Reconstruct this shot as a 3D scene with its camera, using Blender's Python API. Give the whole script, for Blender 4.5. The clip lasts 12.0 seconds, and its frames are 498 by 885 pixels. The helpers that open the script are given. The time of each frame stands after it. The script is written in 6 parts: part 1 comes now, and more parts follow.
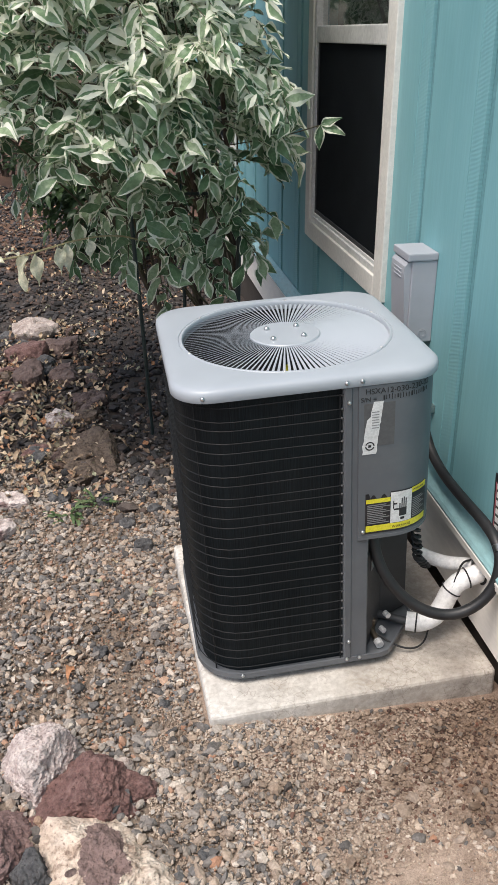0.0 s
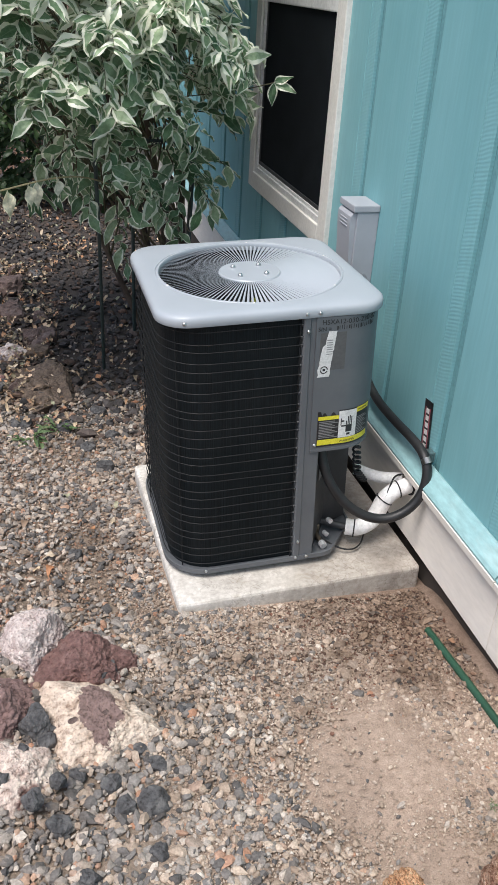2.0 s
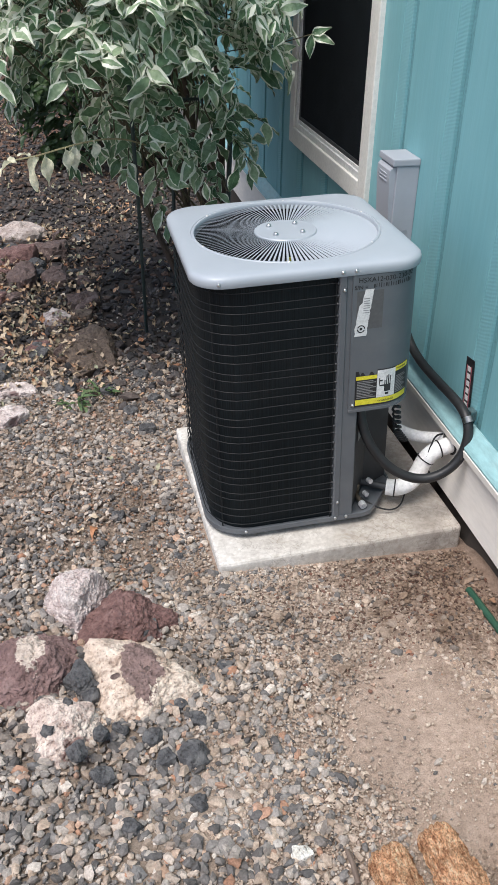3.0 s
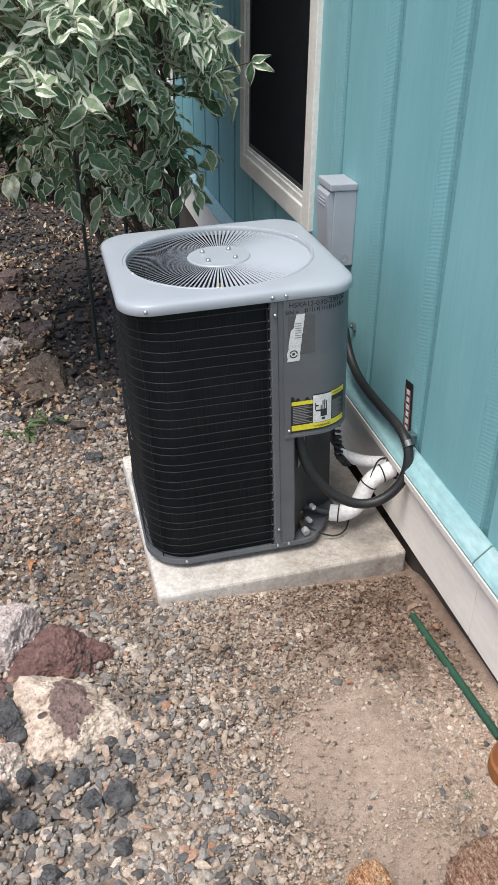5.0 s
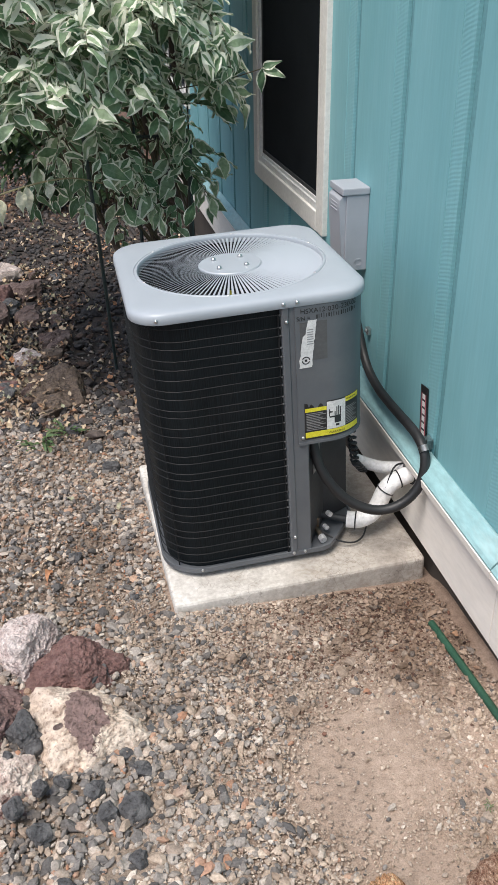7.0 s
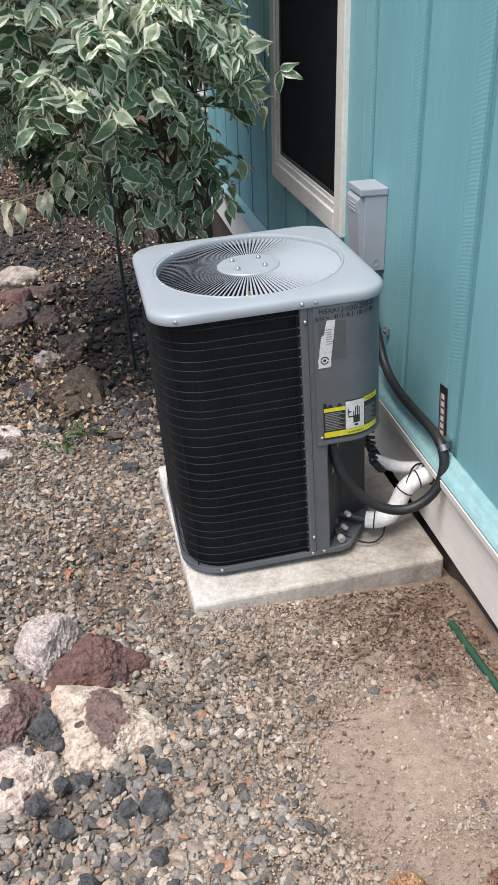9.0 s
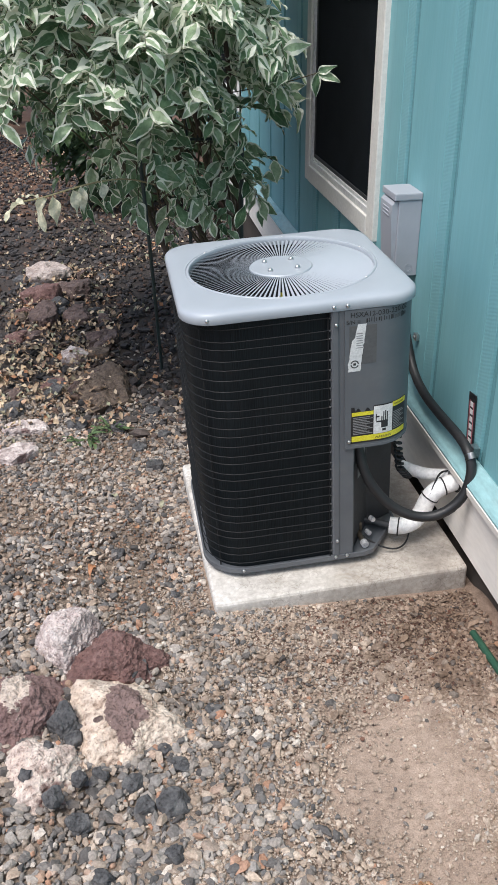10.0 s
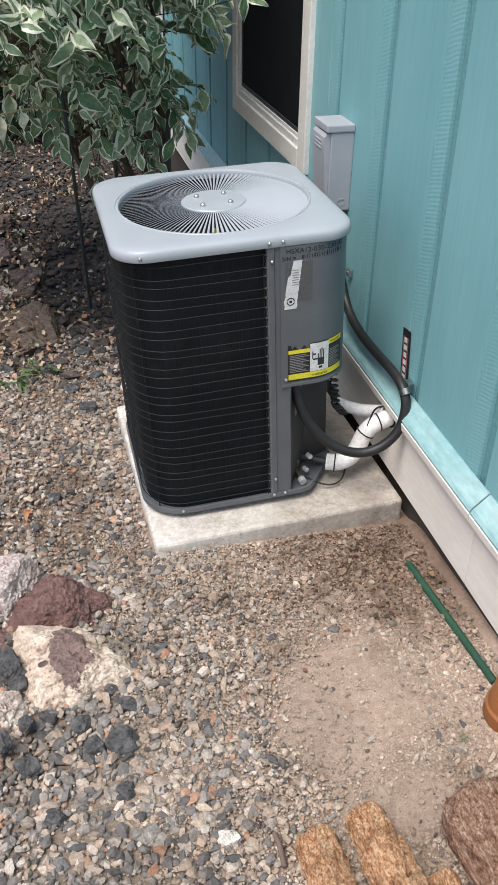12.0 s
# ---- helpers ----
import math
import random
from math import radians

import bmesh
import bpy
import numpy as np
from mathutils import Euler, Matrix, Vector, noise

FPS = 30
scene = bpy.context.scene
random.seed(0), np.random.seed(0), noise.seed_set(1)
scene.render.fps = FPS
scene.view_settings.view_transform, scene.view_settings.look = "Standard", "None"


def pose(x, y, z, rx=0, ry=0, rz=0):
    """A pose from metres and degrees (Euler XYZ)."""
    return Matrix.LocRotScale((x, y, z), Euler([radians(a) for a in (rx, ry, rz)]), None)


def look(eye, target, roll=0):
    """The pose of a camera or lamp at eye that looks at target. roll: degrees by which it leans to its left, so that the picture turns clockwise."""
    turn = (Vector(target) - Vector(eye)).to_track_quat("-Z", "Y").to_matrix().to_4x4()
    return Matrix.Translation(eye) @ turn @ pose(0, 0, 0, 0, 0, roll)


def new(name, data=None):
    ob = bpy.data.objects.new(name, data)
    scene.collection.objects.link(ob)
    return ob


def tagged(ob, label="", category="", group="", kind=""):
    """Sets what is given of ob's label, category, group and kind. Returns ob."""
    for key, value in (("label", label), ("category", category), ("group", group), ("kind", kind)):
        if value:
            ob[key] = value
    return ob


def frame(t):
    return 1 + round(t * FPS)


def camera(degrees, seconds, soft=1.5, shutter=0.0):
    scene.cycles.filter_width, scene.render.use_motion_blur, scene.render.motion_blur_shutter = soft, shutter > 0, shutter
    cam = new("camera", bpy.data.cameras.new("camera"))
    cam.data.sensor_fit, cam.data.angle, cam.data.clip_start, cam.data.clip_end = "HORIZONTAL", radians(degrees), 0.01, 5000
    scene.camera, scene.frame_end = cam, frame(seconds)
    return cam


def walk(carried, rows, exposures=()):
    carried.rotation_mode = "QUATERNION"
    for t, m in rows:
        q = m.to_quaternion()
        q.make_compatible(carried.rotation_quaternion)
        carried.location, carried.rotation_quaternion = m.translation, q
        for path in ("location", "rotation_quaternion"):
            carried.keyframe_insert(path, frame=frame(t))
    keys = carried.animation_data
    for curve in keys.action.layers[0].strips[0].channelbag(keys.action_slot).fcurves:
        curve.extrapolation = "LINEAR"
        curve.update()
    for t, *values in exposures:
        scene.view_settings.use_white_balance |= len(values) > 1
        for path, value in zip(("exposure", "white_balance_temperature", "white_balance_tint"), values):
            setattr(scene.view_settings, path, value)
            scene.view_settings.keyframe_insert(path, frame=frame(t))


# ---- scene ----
cam = camera(33.7, 12.0)
PATH = [
    (0, (-0.929, -1.925, 1.548), (-0.636, -0.16, 0.654), -0.6),
    (0.5, (-0.971, -2.135, 1.606), (-0.668, -0.347, 0.761), 0.3),
    (1, (-1.059, -2.17, 1.598), (-0.71, -0.445, 0.649), -1.0),
    (1.5, (-1.118, -2.187, 1.593), (-0.659, -0.522, 0.583), 1.9),
    (2, (-1.126, -2.192, 1.602), (-0.637, -0.523, 0.615), 3.6),
    (2.5, (-1.113, -2.194, 1.593), (-0.707, -0.544, 0.539), 2.7),
    (3, (-1.092, -2.203, 1.602), (-0.731, -0.553, 0.532), 0.9),
    (3.5, (-1.055, -2.202, 1.597), (-0.651, -0.552, 0.54), 1.2),
    (5.5, (-0.947, -2.199, 1.592), (-0.544, -0.524, 0.576), 0.3),
    (6, (-0.939, -2.198, 1.59), (-0.562, -0.517, 0.573), -0.4),
    (6.5, (-0.93, -2.192, 1.593), (-0.57, -0.502, 0.587), -1.0),
    (8.5, (-0.931, -2.198, 1.585), (-0.591, -0.506, 0.574), -2.1),
    (9, (-0.937, -2.202, 1.59), (-0.624, -0.498, 0.589), -2.1),
    (9.5, (-0.944, -2.203, 1.59), (-0.66, -0.489, 0.598), -1.7),
    (10, (-0.954, -2.198, 1.588), (-0.689, -0.484, 0.592), -1.0),
    (10.5, (-0.963, -2.203, 1.587), (-0.658, -0.509, 0.568), -0.3),
    (11, (-0.964, -2.19, 1.583), (-0.547, -0.558, 0.506), 1.5),
    (11.5, (-0.969, -2.191, 1.587), (-0.539, -0.582, 0.479), 1.0),
    (12, (-0.972, -2.181, 1.587), (-0.557, -0.58, 0.462), 0.7),
]
EXPOSURES = [(0.0, 0.33, 6760, 11), (1.0, 0.34, 6620, 10), (2.0, 0.34, 6520, 10), (3.0, 0.34, 6380, 10), (3.5, 0.34, 6380, 10), (5.5, 0.34, 6580, 10), (9.0, 0.34, 6520, 10), (10.5, 0.34, 6340, 10), (11.2, 0.34, 6560, 10), (12.0, 0.34, 6620, 10)]
walk(cam, [(t, look(eye, target, roll)) for t, eye, target, roll in PATH], EXPOSURES)

# ---- world and light ----
SUN_EL, SUN_ROT = radians(65), radians(232)
world = bpy.data.worlds.new("sky")
scene.world = world
world.use_nodes = True
wn = world.node_tree
sky = wn.nodes.new("ShaderNodeTexSky")
sky.sky_type, sky.sun_disc, sky.sun_elevation, sky.sun_rotation = "NISHITA", False, SUN_EL, SUN_ROT
sky.air_density, sky.dust_density, sky.ozone_density = 1.0, 3.0, 1.0
wn.links.new(sky.outputs[0], wn.nodes["Background"].inputs[0])
wn.nodes["Background"].inputs[1].default_value = 0.15
sun_data = bpy.data.lights.new("sun", "SUN")
sun_data.energy, sun_data.angle, sun_data.color = 2.4, radians(28), (1.0, 0.97, 0.94)
sun = new("sun", sun_data)
sun.matrix_world = look((-1.85, -1.45, 5.0), (0, 0, 0))


# ---- material helpers ----
def nodes_of(name):
    m = bpy.data.materials.new(name)
    m.use_nodes = True
    nt = m.node_tree
    return m, nt, nt.nodes["Principled BSDF"]


def add(nt, kind, **inputs):
    n = nt.nodes.new(kind)
    for key, value in inputs.items():
        n.inputs[key].default_value = value
    return n


def ramp(nt, source, stops):
    r = nt.nodes.new("ShaderNodeValToRGB")
    while len(r.color_ramp.elements) < len(stops):
        r.color_ramp.elements.new(0.5)
    for e, (p, c) in zip(r.color_ramp.elements, stops):
        e.position, e.color = p, (*c, 1)
    nt.links.new(source, r.inputs[0])
    return r


def mixed(nt, a, b, fac, mode="MIX"):
    m = nt.nodes.new("ShaderNodeMix")
    m.data_type, m.blend_type = "RGBA", mode
    for sock, v in ((m.inputs[0], fac), (m.inputs[6], a), (m.inputs[7], b)):
        if isinstance(v, (int, float)):
            sock.default_value = v
        elif isinstance(v, tuple):
            sock.default_value = (*v, 1)
        else:
            nt.links.new(v, sock)
    return m.outputs[2]


def coords(nt, kind="Object", scale=(1, 1, 1)):
    tc = nt.nodes.new("ShaderNodeTexCoord")
    mp = nt.nodes.new("ShaderNodeMapping")
    mp.inputs["Scale"].default_value = scale
    nt.links.new(tc.outputs[kind], mp.inputs[0])
    return mp.outputs[0]


def world_coords(nt, scale=(1, 1, 1)):
    g = nt.nodes.new("ShaderNodeNewGeometry")
    mp = nt.nodes.new("ShaderNodeMapping")
    mp.inputs["Scale"].default_value = scale
    nt.links.new(g.outputs["Position"], mp.inputs[0])
    return mp.outputs[0]


def noise_tex(nt, vec, scale, detail=5, rough=0.6):
    n = add(nt, "ShaderNodeTexNoise", Scale=scale, Detail=detail, Roughness=rough)
    nt.links.new(vec, n.inputs["Vector"])
    return n.outputs["Fac"]


def bumped(nt, bsdf, height, strength=0.4, dist=0.002):
    b = add(nt, "ShaderNodeBump", Strength=strength, Distance=dist)
    nt.links.new(height, b.inputs["Height"])
    nt.links.new(b.outputs[0], bsdf.inputs["Normal"])


def surface(name, dark, light, scale=6.0, fine=60.0, rough=0.6, metal=0.0, bump=0.3, dist=0.001, stretch=(1, 1, 1), low=0.3, high=0.7, dirt=None, dirt_amount=0.5, wcoords=False, grain=1.0):
    """Two scales of noise in colour and relief, and patches of dirt."""
    m, nt, b = nodes_of(name)
    vec = world_coords(nt, stretch) if wcoords else coords(nt, "Object", stretch)
    big, small = noise_tex(nt, vec, scale), noise_tex(nt, vec, fine, 3)
    c = ramp(nt, big, [(low, dark), (high, light)]).outputs[0]
    s = ramp(nt, small, [(0.3, (1 - 0.18 * grain,) * 3), (0.7, (1 + 0.1 * grain,) * 3)]).outputs[0]
    c = mixed(nt, c, s, 1.0, "MULTIPLY")
    if dirt:
        d = ramp(nt, noise_tex(nt, vec, scale * 0.6 + 1.7, 8, 0.7), [(0.5, (0, 0, 0)), (0.68, (dirt_amount,) * 3)]).outputs[0]
        c = mixed(nt, c, dirt, d)
    nt.links.new(c, b.inputs["Base Color"])
    r = ramp(nt, small, [(0.2, (max(rough - 0.08, 0.02),) * 3), (0.8, (min(rough + 0.08, 1),) * 3)]).outputs[0]
    nt.links.new(r, b.inputs["Roughness"])
    b.inputs["Metallic"].default_value = metal
    if bump:
        bumped(nt, b, small, bump, dist)
    return m


def brown_shade_mask(nt, v):
    """The unit's soft shade painted before the slab, next to the wall: 1 inside, 0 outside."""
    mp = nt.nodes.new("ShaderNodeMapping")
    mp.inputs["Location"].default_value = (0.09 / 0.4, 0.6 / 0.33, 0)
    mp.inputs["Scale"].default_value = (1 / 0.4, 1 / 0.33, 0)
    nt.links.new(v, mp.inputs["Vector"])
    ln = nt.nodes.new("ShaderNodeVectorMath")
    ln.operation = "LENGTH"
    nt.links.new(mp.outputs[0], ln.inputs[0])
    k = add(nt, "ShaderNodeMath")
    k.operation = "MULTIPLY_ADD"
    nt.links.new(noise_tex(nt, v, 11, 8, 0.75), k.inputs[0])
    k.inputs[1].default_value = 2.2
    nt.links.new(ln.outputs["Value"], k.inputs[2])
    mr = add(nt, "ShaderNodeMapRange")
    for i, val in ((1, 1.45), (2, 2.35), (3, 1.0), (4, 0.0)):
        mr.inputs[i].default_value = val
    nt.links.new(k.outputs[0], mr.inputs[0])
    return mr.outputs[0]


def islands(name, stops, rough=0.85, fine=180.0, bump=0.5, spots=None):
    """For loose pieces: a colour for each piece, with grain."""
    m, nt, b = nodes_of(name)
    g = nt.nodes.new("ShaderNodeNewGeometry")
    o = nt.nodes.new("ShaderNodeObjectInfo")
    s = add(nt, "ShaderNodeMath")
    s.operation = "ADD"
    nt.links.new(g.outputs["Random Per Island"], s.inputs[0])
    nt.links.new(o.outputs["Random"], s.inputs[1])
    f = nt.nodes.new("ShaderNodeMath")
    f.operation = "FRACT"
    nt.links.new(s.outputs[0], f.inputs[0])
    r = ramp(nt, f.outputs[0], stops)
    r.color_ramp.interpolation = "LINEAR"
    vec = world_coords(nt)
    n = noise_tex(nt, vec, fine, 4)
    c = mixed(nt, r.outputs[0], ramp(nt, n, [(0.3, (0.7, 0.68, 0.66)), (0.7, (1.25, 1.25, 1.22))]).outputs[0], 1.0, "MULTIPLY")
    # soil film in patches
    film = noise_tex(nt, vec, 5.5, 7, 0.7)
    c = mixed(nt, c, ramp(nt, film, [(0.34, (0.62, 0.57, 0.53)), (0.52, (1, 1, 1)), (0.7, (1.12, 1.1, 1.08))]).outputs[0], 1.0, "MULTIPLY")
    # shade before the slab, painted brown onto the pieces
    c = mixed(nt, c, mixed(nt, c, (0.55, 0.48, 0.43), 1.0, "MULTIPLY"), brown_shade_mask(nt, vec))
    nt.links.new(c, b.inputs["Base Color"])
    b.inputs["Roughness"].default_value = rough
    bumped(nt, b, n, bump, 0.002)
    return m


# ---- materials ----
def siding_material(name, saw):
    m, nt, b = nodes_of(name)
    vec = world_coords(nt, (1, 1, 0.06))
    grain = noise_tex(nt, vec, 95, 4)
    wide = noise_tex(nt, world_coords(nt, (1, 1, 0.35)), 2.3, 4)
    c = ramp(nt, wide, [(0.3, (0.165, 0.375, 0.405)), (0.7, (0.225, 0.455, 0.49))]).outputs[0]
    c = mixed(nt, c, ramp(nt, grain, [(0.3, (0.94, 0.94, 0.94)), (0.7, (1.04, 1.04, 1.04))]).outputs[0], 1.0, "MULTIPLY")
    # worn, chalky streaks
    worn = ramp(nt, noise_tex(nt, world_coords(nt, (1, 1, 0.12)), 14, 6, 0.7), [(0.56, (0, 0, 0)), (0.74, (0.2, 0.2, 0.2))]).outputs[0]
    c = mixed(nt, c, (0.26, 0.45, 0.48), worn)
    nt.links.new(c, b.inputs["Base Color"])
    b.inputs["Roughness"].default_value = 0.55
    b.inputs["Specular IOR Level"].default_value = 0.35
    if saw:
        w = add(nt, "ShaderNodeTexWave", Scale=30.0, Distortion=3.0, Detail=2.0)
        w.bands_direction = "Z"
        w.inputs["Detail Scale"].default_value = 0.5
        slant = world_coords(nt)
        slant.node.inputs["Rotation"].default_value = (radians(17), 0, 0)
        nt.links.new(slant, w.inputs["Vector"])
        bumped(nt, b, w.outputs["Fac"], 0.22, 0.0013)
        c2 = mixed(nt, c, ramp(nt, w.outputs["Fac"], [(0.25, (0.95, 0.95, 0.95)), (0.8, (1.07, 1.07, 1.07))]).outputs[0], ramp(nt, noise_tex(nt, world_coords(nt), 5, 5, 0.65), [(0.4, (0.1, 0.1, 0.1)), (0.62, (1, 1, 1))]).outputs[0], "MULTIPLY")
        nt.links.new(c2, b.inputs["Base Color"])
    else:
        bumped(nt, b, grain, 0.25, 0.0015)
    return m


M_SIDING = siding_material("teal_siding_paint", False)
M_SAW = siding_material("teal_saw_marked_paint", True)
# same teal as the boards, darkened to paint in the grooves' shade
M_GROOVE_SHADE = surface("teal_paint_groove_shade", (0.115, 0.275, 0.3), (0.14, 0.32, 0.345), 5, 80, 0.7, wcoords=True)
M_SILL = surface("pale_teal_sill_paint", (0.25, 0.455, 0.475), (0.35, 0.55, 0.56), 5, 70, 0.6, stretch=(1, 0.3, 1), wcoords=True, dirt=(0.62, 0.63, 0.58), dirt_amount=0.35)
M_SKIRT = surface("off_white_skirt_paint", (0.79, 0.735, 0.67), (0.84, 0.79, 0.73), 4, 60, 0.65, stretch=(1, 0.25, 1.0), wcoords=True, dirt=(0.6, 0.54, 0.47), dirt_amount=0.2, grain=0.4)
M_TRIM = surface("cream_window_trim_paint", (0.7, 0.68, 0.63), (0.79, 0.77, 0.72), 5, 80, 0.6, wcoords=True, dirt=(0.5, 0.49, 0.44), dirt_amount=0.15, grain=0.5)
M_VINYL = surface("white_vinyl_sash", (0.66, 0.66, 0.64), (0.74, 0.74, 0.72), 4, 60, 0.4, wcoords=True)
M_SCREEN = surface("black_insect_screen", (0.005, 0.007, 0.009), (0.009, 0.012, 0.015), 8, 700, 0.85, bump=0.6)
M_SCREEN.node_tree.nodes["Principled BSDF"].inputs["Specular IOR Level"].default_value = 0.12
# dark brown that stands for the shadow under the skirt board
M_FOOT_SHADE = surface("dark_foot_shade", (0.035, 0.028, 0.022), (0.07, 0.055, 0.045), 4, 60, 0.95, wcoords=True)
# near black that puts the shade of enclosed spaces into the colour
M_INTERIOR_SHADE = surface("dark_interior_shade", (0.012, 0.012, 0.012), (0.03, 0.03, 0.03), 2, 30, 0.9)
M_LID = surface("light_grey_lid_enamel", (0.35, 0.385, 0.42), (0.38, 0.415, 0.45), 3, 14, 0.36, bump=0.0, grain=0.15)
M_PANEL = surface("grey_cabinet_enamel", (0.1, 0.108, 0.118), (0.122, 0.131, 0.142), 3, 16, 0.38, bump=0.0, grain=0.3, dirt=(0.2, 0.2, 0.19), dirt_amount=0.25)
M_PATCH = surface("faded_label_patch", (0.085, 0.085, 0.087), (0.1, 0.1, 0.1), 8, 90, 0.55)
M_WIRE = surface("black_guard_enamel", (0.008, 0.009, 0.01), (0.015, 0.0165, 0.018), 9, 150, 0.55, bump=0.05)
M_WIRE.node_tree.nodes["Principled BSDF"].inputs["Specular IOR Level"].default_value = 0.25
M_CLIP = surface("worn_wire_clip", (0.03, 0.03, 0.032), (0.12, 0.12, 0.12), 60, 300, 0.4)
M_BLACK = surface("black_rubber", (0.011, 0.011, 0.012), (0.022, 0.022, 0.023), 10, 200, 0.48, dirt=(0.1, 0.095, 0.09), dirt_amount=0.15)
M_INNER = surface("dark_inner_sheet", (0.03, 0.031, 0.033), (0.05, 0.052, 0.055), 6, 90, 0.55)
M_BLADE = surface("dusty_dark_metal", (0.05, 0.05, 0.052), (0.08, 0.08, 0.08), 12, 160, 0.5, metal=0.3)
M_STEEL = surface("zinc_steel", (0.5, 0.5, 0.5), (0.66, 0.66, 0.65), 12, 200, 0.33, metal=1.0)
M_CAP = surface("bright_zinc_cap", (0.55, 0.55, 0.56), (0.7, 0.7, 0.7), 30, 200, 0.32, metal=0.35)
M_BRASS = surface("dull_brass", (0.16, 0.13, 0.1), (0.28, 0.24, 0.19), 20, 200, 0.5, metal=1.0)
M_WHITE_FOAM = surface("white_pipe_insulation", (0.8, 0.79, 0.77), (0.87, 0.86, 0.84), 9, 90, 0.6, dirt=(0.55, 0.52, 0.46), dirt_amount=0.25)
M_BOX = surface("grey_disconnect_enamel", (0.36, 0.375, 0.41), (0.38, 0.395, 0.43), 4, 22, 0.45, bump=0.0, grain=0.25)
M_PAPER = surface("torn_white_paper", (0.62, 0.62, 0.61), (0.74, 0.74, 0.72), 30, 200, 0.7)
M_YELLOW = surface("label_yellow", (0.7, 0.62, 0.03), (0.76, 0.68, 0.05), 20, 200, 0.45)
M_LBLACK = surface("label_black", (0.012, 0.012, 0.014), (0.02, 0.02, 0.022), 20, 200, 0.4)
M_LGREY = surface("label_print_grey", (0.2, 0.2, 0.2), (0.26, 0.26, 0.26), 20, 200, 0.5)
M_FADED = surface("faded_sticker_grey", (0.26, 0.26, 0.26), (0.36, 0.36, 0.35), 20, 200, 0.5)
M_PINK = surface("faded_red_print", (0.45, 0.1, 0.13), (0.6, 0.22, 0.25), 20, 200, 0.5)
M_INK = surface("black_marker_ink", (0.01, 0.01, 0.01), (0.02, 0.02, 0.02), 20, 200, 0.6, bump=0)
M_GREEN_STAKE = surface("green_stake_coating", (0.014, 0.06, 0.034), (0.026, 0.085, 0.05), 12, 200, 0.5)
M_DARK_STAKE = surface("dark_green_stake_coating", (0.015, 0.03, 0.03), (0.03, 0.05, 0.05), 12, 200, 0.45)
M_TERRA = surface("terracotta", (0.27, 0.095, 0.028), (0.38, 0.15, 0.048), 6, 120, 0.6, dirt=(0.3, 0.17, 0.09), dirt_amount=0.3)
M_BARK = surface("grey_brown_bark", (0.05, 0.035, 0.028), (0.11, 0.08, 0.06), 12, 120, 0.9, stretch=(1, 1, 0.3), bump=0.8, dist=0.004)
M_STICK = surface("dry_stick_bark", (0.12, 0.085, 0.065), (0.22, 0.165, 0.13), 20, 200, 0.85, stretch=(1, 0.3, 1))
M_TWIG = surface("green_brown_twig", (0.06, 0.055, 0.03), (0.12, 0.1, 0.06), 20, 200, 0.8)
M_PALE_TWIG = surface("pale_dry_twig", (0.3, 0.26, 0.14), (0.42, 0.36, 0.2), 20, 200, 0.7)


def coil_material():
    """Thin vertical fins behind the guard."""
    m, nt, b = nodes_of("black_coil_fins")
    w = add(nt, "ShaderNodeTexNoise", Scale=1.0, Detail=2.0)
    nt.links.new(coords(nt, "Object", (500, 500, 3)), w.inputs["Vector"])
    c = ramp(nt, w.outputs["Fac"], [(0.35, (0.003, 0.0045, 0.0055)), (0.7, (0.009, 0.0135, 0.016))]).outputs[0]
    dust = ramp(nt, noise_tex(nt, coords(nt, "Object", (1, 1, 1)), 4, 7, 0.7), [(0.5, (0, 0, 0)), (0.75, (0.25, 0.25, 0.25))]).outputs[0]
    nt.links.new(mixed(nt, c, (0.03, 0.03, 0.03), dust), b.inputs["Base Color"])
    b.inputs["Roughness"].default_value = 0.6
    b.inputs["Specular IOR Level"].default_value = 0.2
    bumped(nt, b, w.outputs["Fac"], 0.6, 0.002)
    return m


M_COIL = coil_material()


